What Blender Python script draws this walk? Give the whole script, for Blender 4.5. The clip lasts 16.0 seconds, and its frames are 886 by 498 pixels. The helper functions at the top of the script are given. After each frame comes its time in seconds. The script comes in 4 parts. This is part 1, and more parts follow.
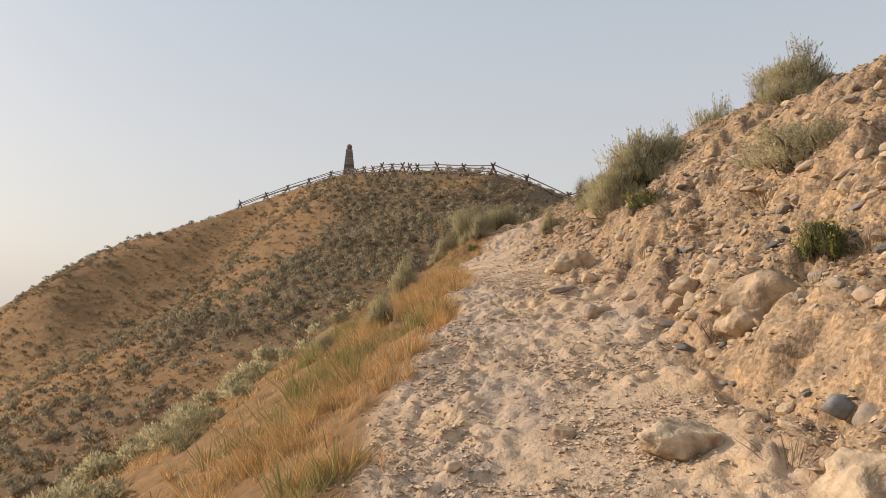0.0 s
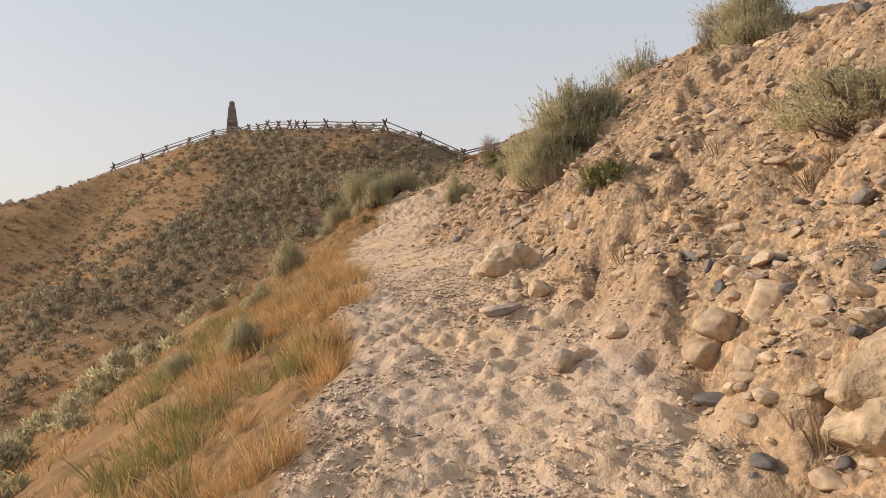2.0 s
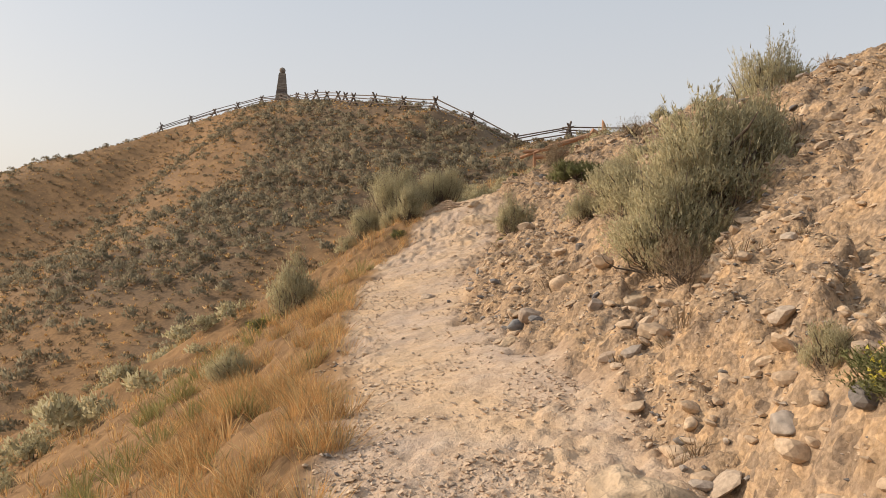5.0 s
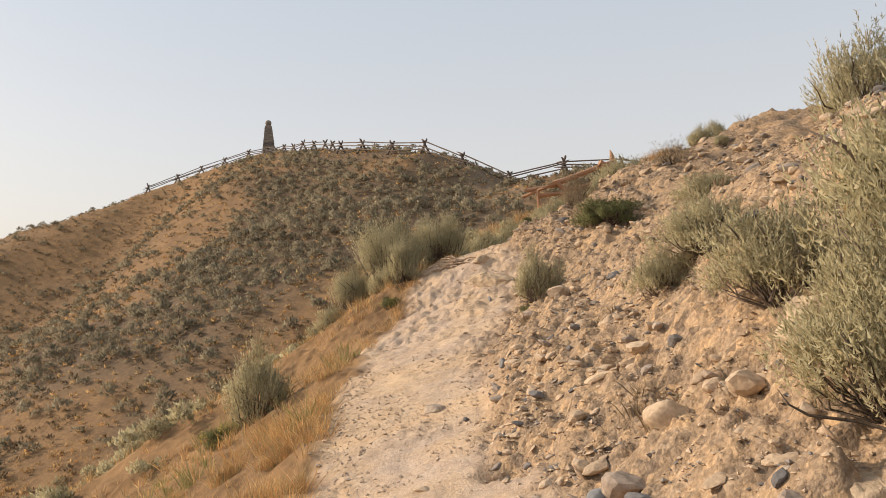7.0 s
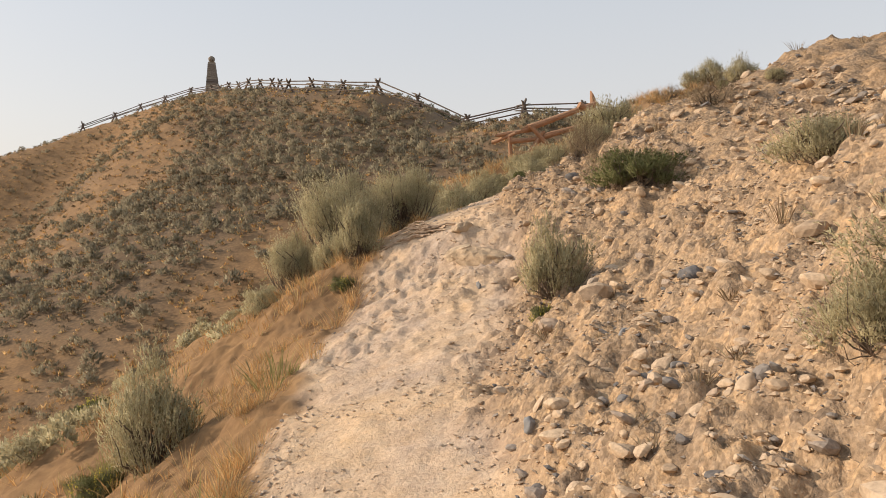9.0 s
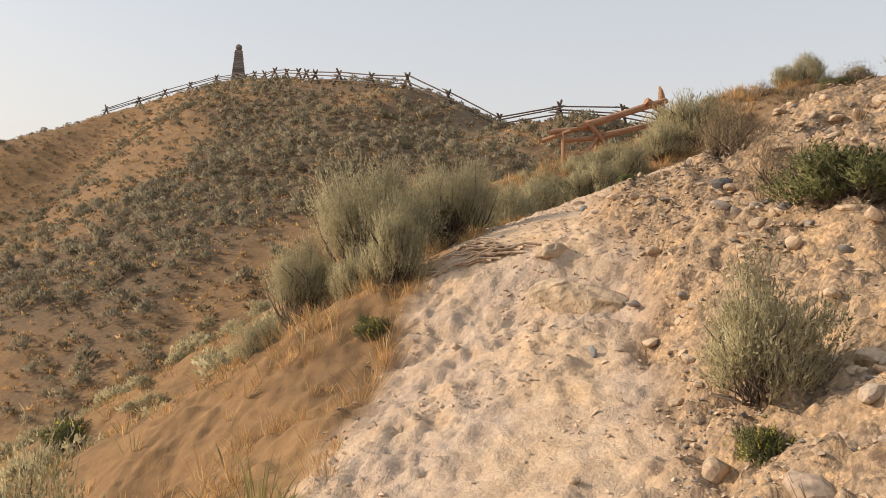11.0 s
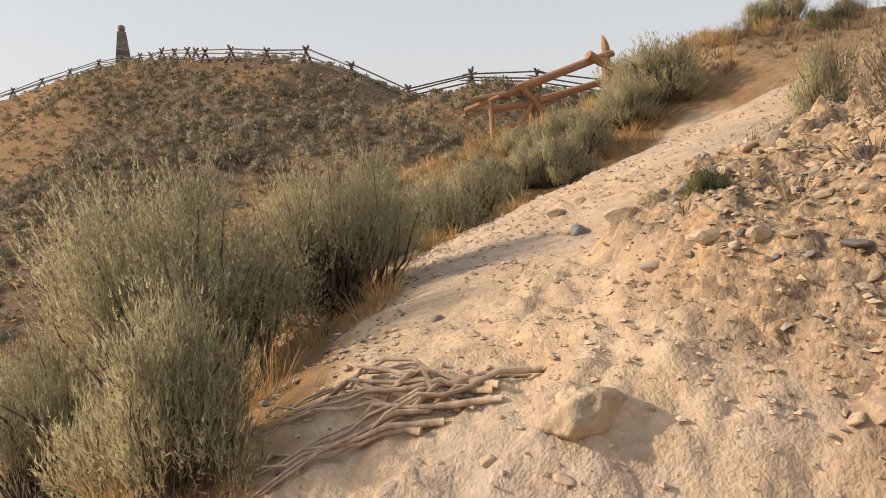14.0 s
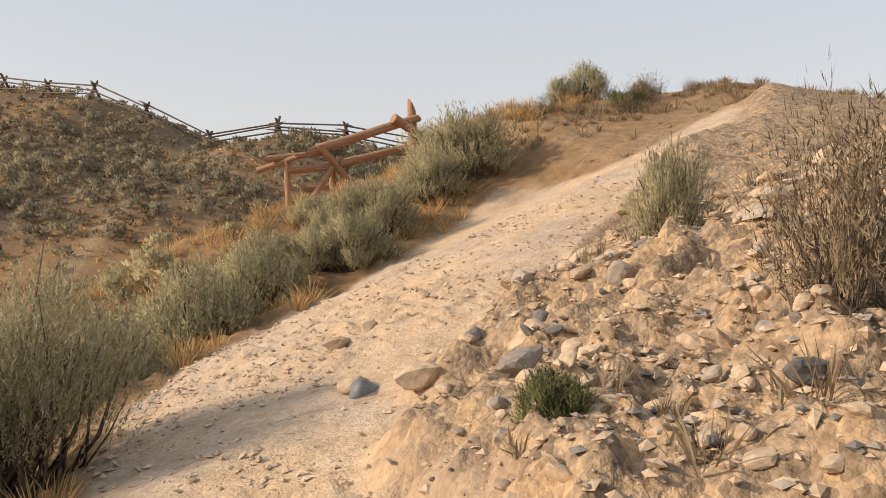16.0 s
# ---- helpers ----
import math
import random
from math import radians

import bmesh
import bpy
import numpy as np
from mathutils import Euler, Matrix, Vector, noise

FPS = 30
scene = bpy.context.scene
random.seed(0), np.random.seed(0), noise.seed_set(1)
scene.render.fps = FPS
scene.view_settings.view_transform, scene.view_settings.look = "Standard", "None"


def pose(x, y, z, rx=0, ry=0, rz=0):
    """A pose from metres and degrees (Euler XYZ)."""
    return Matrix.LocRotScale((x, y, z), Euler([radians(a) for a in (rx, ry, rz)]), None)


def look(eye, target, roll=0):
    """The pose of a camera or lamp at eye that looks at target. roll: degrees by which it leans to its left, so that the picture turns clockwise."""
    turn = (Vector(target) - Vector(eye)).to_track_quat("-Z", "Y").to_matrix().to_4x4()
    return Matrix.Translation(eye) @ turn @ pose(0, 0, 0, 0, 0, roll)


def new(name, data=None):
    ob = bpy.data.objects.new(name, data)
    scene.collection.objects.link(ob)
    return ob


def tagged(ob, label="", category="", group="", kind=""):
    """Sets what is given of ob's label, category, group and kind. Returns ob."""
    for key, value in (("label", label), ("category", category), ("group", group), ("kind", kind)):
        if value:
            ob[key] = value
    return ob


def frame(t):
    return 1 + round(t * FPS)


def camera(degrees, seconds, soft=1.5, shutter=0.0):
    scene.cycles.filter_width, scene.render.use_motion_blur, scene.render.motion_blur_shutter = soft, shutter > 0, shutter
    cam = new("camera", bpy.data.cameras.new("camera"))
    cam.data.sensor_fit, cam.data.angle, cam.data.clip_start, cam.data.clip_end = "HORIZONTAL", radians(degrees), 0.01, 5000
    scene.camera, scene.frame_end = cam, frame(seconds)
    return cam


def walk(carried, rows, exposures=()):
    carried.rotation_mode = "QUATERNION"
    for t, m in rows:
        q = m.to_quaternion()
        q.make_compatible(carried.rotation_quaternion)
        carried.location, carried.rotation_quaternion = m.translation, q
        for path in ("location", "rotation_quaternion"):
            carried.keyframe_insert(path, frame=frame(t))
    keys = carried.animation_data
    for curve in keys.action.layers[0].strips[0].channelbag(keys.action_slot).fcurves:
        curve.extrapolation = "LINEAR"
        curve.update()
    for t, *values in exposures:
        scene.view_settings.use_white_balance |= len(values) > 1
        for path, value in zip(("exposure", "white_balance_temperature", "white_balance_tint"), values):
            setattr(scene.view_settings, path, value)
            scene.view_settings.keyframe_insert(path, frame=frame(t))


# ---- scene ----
cam = camera(61.10, 16.0, soft=0.85)
PATH = [
    (0, 0.000, 0.000, 1.600, 94.67, 0.00, -0.10),
    (0.5, -0.039, 0.620, 1.719, 92.59, -0.62, -6.10),
    (1, 0.016, 1.169, 1.846, 86.74, 1.02, -5.30),
    (1.5, 0.022, 1.695, 1.932, 86.10, -1.46, -6.15),
    (2, 0.070, 2.265, 2.091, 91.23, 2.17, -8.07),
    (2.5, 0.067, 2.892, 2.243, 90.10, 1.22, -12.82),
    (3, 0.075, 3.496, 2.465, 88.65, -0.44, -15.29),
    (3.5, 0.167, 4.022, 2.569, 91.60, 0.12, -9.13),
    (3.7, 0.181, 4.239, 2.649, 92.45, -0.74, -8.39),
    (5.8, 0.571, 6.409, 3.177, 88.04, -1.47, -4.00),
    (6, 0.533, 6.701, 3.205, 93.39, -4.07, -8.19),
    (6.5, 0.564, 7.300, 3.259, 93.13, -1.83, -12.66),
    (7, 0.599, 8.014, 3.399, 92.69, 1.74, -5.01),
    (7.5, 0.640, 8.742, 3.508, 91.51, -0.58, -2.17),
    (8, 0.685, 9.422, 3.631, 89.66, -0.41, -2.51),
    (8.5, 0.677, 9.937, 3.710, 87.64, 2.07, -8.54),
    (9, 0.648, 10.643, 3.749, 88.32, 1.41, -8.70),
    (9.5, 0.564, 11.350, 3.760, 88.80, 0.30, -8.15),
    (9.7, 0.560, 11.599, 3.791, 88.65, 1.03, -6.61),
    (11.8, 0.721, 14.372, 4.014, 87.64, -2.21, -7.88),
    (12, 0.768, 14.608, 4.063, 86.69, -1.08, -8.78),
    (12.5, 0.819, 15.238, 4.092, 83.63, 1.60, -13.84),
    (13, 0.991, 15.880, 4.174, 84.54, 2.99, -16.63),
    (13.5, 1.065, 16.417, 4.261, 88.20, 3.88, -12.63),
    (14, 1.292, 16.942, 4.325, 86.36, 2.54, -13.57),
    (14.5, 1.460, 17.412, 4.468, 86.62, 3.16, -14.72),
    (15, 1.617, 17.725, 4.596, 87.95, 2.59, -14.24),
    (15.5, 1.704, 17.942, 4.660, 88.64, 1.45, -22.01),
    (16, 1.916, 18.080, 4.699, 89.67, 1.18, -28.02),
]
walk(cam, [(t, pose(*p)) for t, *p in PATH], [(0, -0.14), (1, -0.12), (3, -0.06), (6, -0.05), (7, 0.01), (16, 0.02)])
# ---- light ----
SUN_FROM = Vector((-0.86, 0.24, 0.43)).normalized()
sun = new("sun", bpy.data.lights.new("sun", "SUN"))
sun.data.energy, sun.data.angle, sun.data.color = 4.1, radians(2.0), (1.0, 0.83, 0.65)
sun.matrix_world = look((0, 0, 40), Vector((0, 0, 40)) - SUN_FROM)
world = bpy.data.worlds.new("world")
scene.world = world
world.use_nodes = True
wn, wl = world.node_tree.nodes, world.node_tree.links
sky = wn.new("ShaderNodeTexSky")
sky.sky_type, sky.sun_disc = "NISHITA", False
sky.sun_elevation = math.asin(SUN_FROM.z)
sky.sun_rotation = math.atan2(SUN_FROM.x, SUN_FROM.y)
sky.air_density, sky.dust_density, sky.ozone_density = 1.0, 4.0, 1.0
wn["Background"].inputs["Strength"].default_value = 0.045
wl.new(sky.outputs["Color"], wn["Background"].inputs["Color"])
# smoke in the air: a pale veil over the whole sky, thicker and warmer towards the horizon
smoke = wn.new("ShaderNodeBackground")
smoke.inputs["Strength"].default_value = 1.0
split = wn.new("ShaderNodeSeparateXYZ")
wl.new(wn.new("ShaderNodeTexCoord").outputs["Generated"], split.inputs[0])
veil = wn.new("ShaderNodeValToRGB")
veil.color_ramp.elements[0].position, veil.color_ramp.elements[0].color = 0.0, (0.67, 0.615, 0.57, 1)
veil.color_ramp.elements[1].position, veil.color_ramp.elements[1].color = 0.45, (0.46, 0.505, 0.55, 1)
wl.new(split.outputs["Z"], veil.inputs["Fac"])
wl.new(veil.outputs["Color"], smoke.inputs["Color"])
both = wn.new("ShaderNodeAddShader")
wl.new(wn["Background"].outputs[0], both.inputs[0])
wl.new(smoke.outputs[0], both.inputs[1])
wl.new(both.outputs[0], wn["World Output"].inputs["Surface"])

# ---- shape of the land ----
# along the trail: y, left edge x z, foot of the bank x z, head of the bank x z, slope above it
TRAIL = np.array([
    (-6.0, -0.9, -1.45, 1.2, -1.25, 1.9, -0.60, 0.8), (0.0, -0.75, -0.05, 1.25, 0.10, 1.9, 0.75, 0.8),
    (3.5, -0.45, 0.72, 1.45, 1.02, 2.2, 1.55, 0.9), (5.0, -0.20, 1.15, 1.55, 1.42, 2.3, 2.05, 0.9),
    (6.5, 0.05, 1.50, 1.5, 1.68, 2.15, 2.30, 0.85), (8.0, 0.20, 1.80, 1.7, 2.10, 2.3, 2.70, 0.76),
    (10.0, 0.30, 2.00, 1.50, 2.30, 2.2, 2.68, 0.93), (12.5, 0.10, 2.05, 1.20, 2.33, 2.1, 2.92, 1.02),
    (15.0, 0.15, 2.32, 1.42, 2.56, 2.6, 3.25, 0.70), (17.0, 0.50, 2.63, 2.0, 3.02, 2.9, 3.50, 0.68)])
TRAIL_TOP = np.array([
    (18.4, 0.85, 2.86, 2.5, 3.52, 3.1, 4.00, 0.7), (18.9, 1.10, 3.25, 2.5, 3.90, 3.0, 4.12, 0.7),
    (19.4, 1.30, 3.58, 2.5, 3.94, 3.2, 4.20, 0.65), (20.1, 1.60, 3.72, 2.7, 3.98, 3.5, 4.28, 0.6),
    (21.0, 1.95, 3.82, 3.4, 4.18, 4.2, 4.48, 0.4), (22.0, 2.20, 3.85, 5.2, 4.80, 5.8, 4.95, 0.25),
    (23.0, 2.55, 3.88, 7.0, 5.60, 7.7, 5.75, 0.2), (24.0, 3.40, 4.00, 8.8, 5.85, 9.6, 6.15, 0.08)])
TRAIL_CREST = np.array([
    (25.0, 4.45, 4.20, 10.0, 6.35, 10.8, 6.75, 0.05), (26.0, 6.20, 4.85, 11.0, 6.58, 12.0, 7.05, 0.05),
    (27.0, 8.00, 5.80, 12.0, 7.30, 13.0, 7.35, 0.03), (28.0, 10.2, 6.85, 13.0, 7.45, 14.0, 7.50, 0.03),
    (34.0, 14.0, 7.30, 17.0, 7.60, 18.0, 7.70, 0.05)])
SPINE = np.concatenate([TRAIL, TRAIL_TOP, TRAIL_CREST])
# the far hill's crest, from its saddle round to its western foot
CREST = np.array([
    (60.0, 56.0, 7.6), (34.0, 64.0, 10.0), (25.0, 68.0, 11.6), (18.1, 70.9, 12.8), (14.4, 72.0, 12.3), (12.9, 72.8, 11.9), (9.5, 75.0, 13.9),
    (6.0, 79.2, 15.9), (-5.4, 101.2, 20.3), (-16.4, 131.0, 25.2), (-31.2, 137.0, 22.2), (-46.0, 122.0, 14.0), (-56.0, 106.0, 5.0),
    (-66.0, 100.0, -5.0), (-110.0, 90.0, -25.0)])


def smoothstep(a, b, v):
    t = np.clip((v - a) / (b - a), 0, 1)
    return t * t * (3 - 2 * t)


def lattice(ix, iy, seed):
    h = (ix * 374761393 + iy * 668265263 + seed * 974711) & 0xFFFFFFFF
    h = ((h ^ (h >> 13)) * 1274126177) & 0xFFFFFFFF
    return ((h ^ (h >> 16)) & 0xFFFF) / 65535.0


def value_noise(x, y, seed=0):
    ix, iy = np.floor(x).astype(np.int64), np.floor(y).astype(np.int64)
    fx, fy = x - ix, y - iy
    fx, fy = fx * fx * (3 - 2 * fx), fy * fy * (3 - 2 * fy)
    a, b = lattice(ix, iy, seed), lattice(ix + 1, iy, seed)
    c, d = lattice(ix, iy + 1, seed), lattice(ix + 1, iy + 1, seed)
    return (a + (b - a) * fx) * (1 - fy) + (c + (d - c) * fx) * fy - 0.5


def fractal(x, y, octaves, seed=0):
    total, amp, f = 0, 1.0, 1.0
    for k in range(octaves):
        total = total + amp * value_noise(x * f + 17.3 * k, y * f - 9.1 * k, seed + k)
        amp, f = amp * 0.5, f * 2.03
    return total


def spine(y):
    return [np.interp(y, SPINE[:, 0], SPINE[:, k]) for k in range(1, 8)]


def near_land(x, y):
    xl, zl, xr, zr, xb, zb, s = spine(y)
    z = np.where(x < xr, zl + (zr - zl) * (x - xl) / (xr - xl), zr + (zb - zr) * smoothstep(0, 1, (x - xr) / (xb - xr)) ** 0.9)
    d = np.maximum(x - xb, 0)
    reach = np.interp(y, (4, 8, 10, 12.5, 14, 17), (9.0, 5.0, 3.5, 3.5, 5.5, 3.8))
    z = np.where(x > xb, zb + s * reach * (1 - np.exp(-d / reach)), z)
    d = np.maximum(xl - x, 0)
    shelf = np.interp(y, (21, 25, 27, 28, 34), (0, 0.8, 4.5, 7.0, 10.5))
    z = np.where(x < xl, zl - 0.32 * np.minimum(d, shelf) - 0.60 * np.maximum(d - shelf, 0) + 0.06 * (1 - np.exp(-d / 0.2)), z)
    return z - 0.22 * np.maximum(y - 33, 0) + 0.24 * np.minimum(y + 6, 0)


def hill_land(x, y):
    top, weight = 0.0, 0.0
    for (ax, ay, az), (bx, by, bz) in zip(CREST[:-1], CREST[1:]):
        ux, uy = bx - ax, by - ay
        n = math.hypot(ux, uy)
        t = np.clip(((x - ax) * ux + (y - ay) * uy) / n ** 2, 0, 1)
        d = np.hypot(x - ax - t * ux, y - ay - t * uy)
        side = (ux * (y - ay) - uy * (x - ax)) / n
        fall = np.sqrt(d * d + 6.0) - math.sqrt(6.0)
        here = az + t * (bz - az) - fall * (0.23 + 0.13 * np.tanh(side / 4.0))
        w = 1.0 / (d + 1.5) ** 4
        top, weight = top + w * here, weight + w
    return top / weight


def knoll(x, y):
    """A brushy ridge between the trail's last bend and the sky."""
    along = np.clip((x - 8.4) / 4.2, 0, 1)
    off = y - (29.0 - 1.3 * along)
    fall = np.where(off < 0, 0.42, 0.22) * (np.sqrt(off * off + 0.25) - 0.5)
    return 6.92 + 0.68 * along - fall - 0.85 * np.maximum(8.4 - x, 0) - 0.10 * np.maximum(x - 12.6, 0)


def land(x, y):
    """The ground's height, without its fine relief."""
    x, y = np.asarray(x, float), np.asarray(y, float)
    a, b = near_land(x, y), hill_land(x, y)
    h = np.clip(0.5 + 0.5 * (a - b) / 1.2, 0, 1)
    z = b + (a - b) * h + 1.2 * h * (1 - h) * 0.5
    far = smoothstep(3.0, 12.0, np.abs(x - 2)) + smoothstep(26, 40, y)
    z = np.logaddexp(z / 0.12, knoll(x, y) / 0.12) * 0.12
    z = z + np.minimum(far, 1) * 0.5 * fractal(x / 5.0, y / 5.0, 3, 5)
    return np.maximum(z, -60)


def zones(x, y):
    """How much of the trail's dust and of the bank's gravel lies at a place."""
    xl, zl, xr, zr, xb, zb, s = spine(y)
    w = 0.25 * fractal(x / 0.5, y / 0.5, 3, 31)
    trail = smoothstep(-0.12, 0.12, x - xl + w) * (1 - smoothstep(-0.1, 0.25, x - xr + w))
    bank = smoothstep(-0.1, 0.25, x - xr + w) * (1 - smoothstep(2.5, 6.0, x - xb + 4 * w))
    ends = 1 - smoothstep(31, 35, y)
    # a faint stony track down the far slope from the saddle
    line = 13.0 - 0.46 * (71.0 - y) + 1.2 * np.sin(y / 5.0)
    track = np.exp(-((x - line) / 0.55) ** 2) * smoothstep(40, 46, y) * (1 - smoothstep(69, 72, y))
    brush = smoothstep(-0.50, -0.12, knoll(x, y) - near_land(x, y) + w) * (y > 25)
    ends = ends * (1 - brush)
    return trail * ends, np.maximum(np.maximum(bank * ends, 0.75 * track), 0.5 * brush * smoothstep(7.5, 8.5, x) * smoothstep(-0.3, 0.2, w))


def brush_density(x, y):
    """How thickly the sagebrush grows on the far hill."""
    patch = smoothstep(0.34, 0.62, value_noise(x / 8 + 0.3 * y / 8, y / 13, 12) + 0.5 + 0.5 * value_noise(x / 3, y / 4, 16) + 0.24 * np.exp(-((x + 1) / 13) ** 2))
    west = smoothstep(-36, -6, x - 0.12 * (y - 90))
    sparse = 1 - 0.85 * smoothstep(-9, -2, x - 0.25 * (y - 45)) * (1 - smoothstep(50, 62, y))
    low = 0.55 + 0.45 * smoothstep(42, 62, y)
    return sparse * low * (0.34 + 0.66 * patch) * (0.33 + 0.67 * west)


def bedded(x, y, cell, share, seed):
    """Domes of stones bedded in the dirt, one at most in each cell; 0 between them."""
    u, v = x / cell, y / cell
    iu, iv = np.floor(u).astype(np.int64), np.floor(v).astype(np.int64)
    best = np.zeros(np.shape(x))
    for du in (-1, 0, 1):
        for dv in (-1, 0, 1):
            cu, cv = iu + du, iv + dv
            px, py = u - cu - 0.15 - 0.7 * lattice(cu, cv, seed), v - cv - 0.15 - 0.7 * lattice(cu, cv, seed + 1)
            turn = 6.28 * lattice(cu, cv, seed + 2)
            a, b = px * np.cos(turn) + py * np.sin(turn), (py * np.cos(turn) - px * np.sin(turn)) * 1.5
            r = 0.28 + 0.4 * lattice(cu, cv, seed + 3)
            d = np.maximum(np.abs(a + 0.4 * b) * 0.9, np.hypot(a, b)) / r
            dome = np.minimum(np.sqrt(np.clip(1 - d * d, 0, 1)), 0.75) * r * (lattice(cu, cv, seed + 4) < share)
            best = np.maximum(best, dome)
    return best * cell


def relief(x, y):
    """Lumps, stones and ruts, in metres."""
    trail, bank = zones(x, y)
    grass = 1 - np.clip(trail + bank, 0, 1)
    near = (1 - smoothstep(8, 16, np.abs(x - 3))) * (1 - smoothstep(30, 40, y)) * (1 - 0.6 * smoothstep(5.0, 7.5, x) * smoothstep(20, 23, y))
    rough = fractal(x / 0.35, y / 0.35, 5, 3)
    clods = fractal(x / 0.11, y / 0.11, 3, 14)
    wide = fractal(x / 1.3, y / 1.3, 2, 21)
    smooth = smoothstep(-0.1, 0.25, value_noise(x / 0.9, y / 0.9, 33) + 0.16 * smoothstep(8, 17, y))
    wx, wy = x + 0.05 * clods, y + 0.05 * rough
    big, mid, small = bedded(wx, wy, 0.30, 0.45, 60), bedded(wx, wy, 0.14, 0.6, 70), bedded(wx, wy, 0.07, 0.7, 80)
    gravelly = np.maximum(np.maximum(big * 0.6, mid * 0.8), small * 1.1)
    ledge = bedded(x + 0.10 * rough, y + 0.14 * clods + 0.10 * rough, 0.85, 0.75, 90) * (1 - smoothstep(8.5, 11.0, y))
    gravelly = np.maximum(gravelly, 0.5 * ledge + 0.5 * gravelly)
    clod = (1.2 - 0.9 * smooth) * (1 - 0.35 * smoothstep(7, 10, y))
    z = trail * (0.030 * rough * (0.5 + 0.5 * clod) + 0.022 * clods * clod + (0.16 * big + 0.40 * mid + 0.65 * small) * clod + 0.05 * wide)
    lip = np.exp(-((y - 18.2) / 1.3) ** 2)
    z = z + trail * lip * (0.05 * rough + 0.06 * clods + 0.12 * mid + 0.5 * small)
    z = z + trail * smoothstep(6.5, 8.5, y) * (1 - smoothstep(15.5, 17.5, y)) * 0.022 * np.maximum(value_noise(x / 0.21, y / 0.26, 95), -0.2)
    z = z + bank * (0.15 * rough + 0.08 * clods + 0.85 * gravelly + 0.22 * wide) + grass * (0.09 * rough + 0.05 * clods + 0.12 * wide)
    return near * z


def ground_z(x, y):
    return land(x, y) + relief(np.asarray(x, float), np.asarray(y, float))


# ---- materials ----
def material(name):
    m = bpy.data.materials.new(name)
    m.use_nodes = True
    return m, m.node_tree.nodes, m.node_tree.links, m.node_tree.nodes["Principled BSDF"]


def noise_node(nodes, links, scale, detail=4, coords=None, rough=0.55):
    n = nodes.new("ShaderNodeTexNoise")
    n.inputs["Scale"].default_value, n.inputs["Detail"].default_value, n.inputs["Roughness"].default_value = scale, detail, rough
    if coords:
        links.new(coords, n.inputs["Vector"])
    return n.outputs["Fac"]


def ramp_node(nodes, links, value, stops):
    r = nodes.new("ShaderNodeValToRGB")
    while len(r.color_ramp.elements) < len(stops):
        r.color_ramp.elements.new(0.5)
    for e, (p, c) in zip(r.color_ramp.elements, stops):
        e.position, e.color = p, (*c, 1)
    links.new(value, r.inputs["Fac"])
    return r.outputs["Color"]


def mix_node(nodes, links, fac, a, b, blend="MIX"):
    n = nodes.new("ShaderNodeMix")
    n.data_type, n.blend_type = "RGBA", blend
    for socket, v in ((n.inputs["Factor"], fac), (n.inputs[6], a), (n.inputs[7], b)):
        if isinstance(v, (float, int)):
            socket.default_value = v
        elif isinstance(v, tuple):
            socket.default_value = (*v, 1)
        else:
            links.new(v, socket)
    return n.outputs[2]


def bump_node(nodes, links, bsdf, height, strength, distance):
    b = nodes.new("ShaderNodeBump")
    b.inputs["Strength"].default_value, b.inputs["Distance"].default_value = strength, distance
    links.new(height, b.inputs["Height"])
    links.new(b.outputs["Normal"], bsdf.inputs["Normal"])


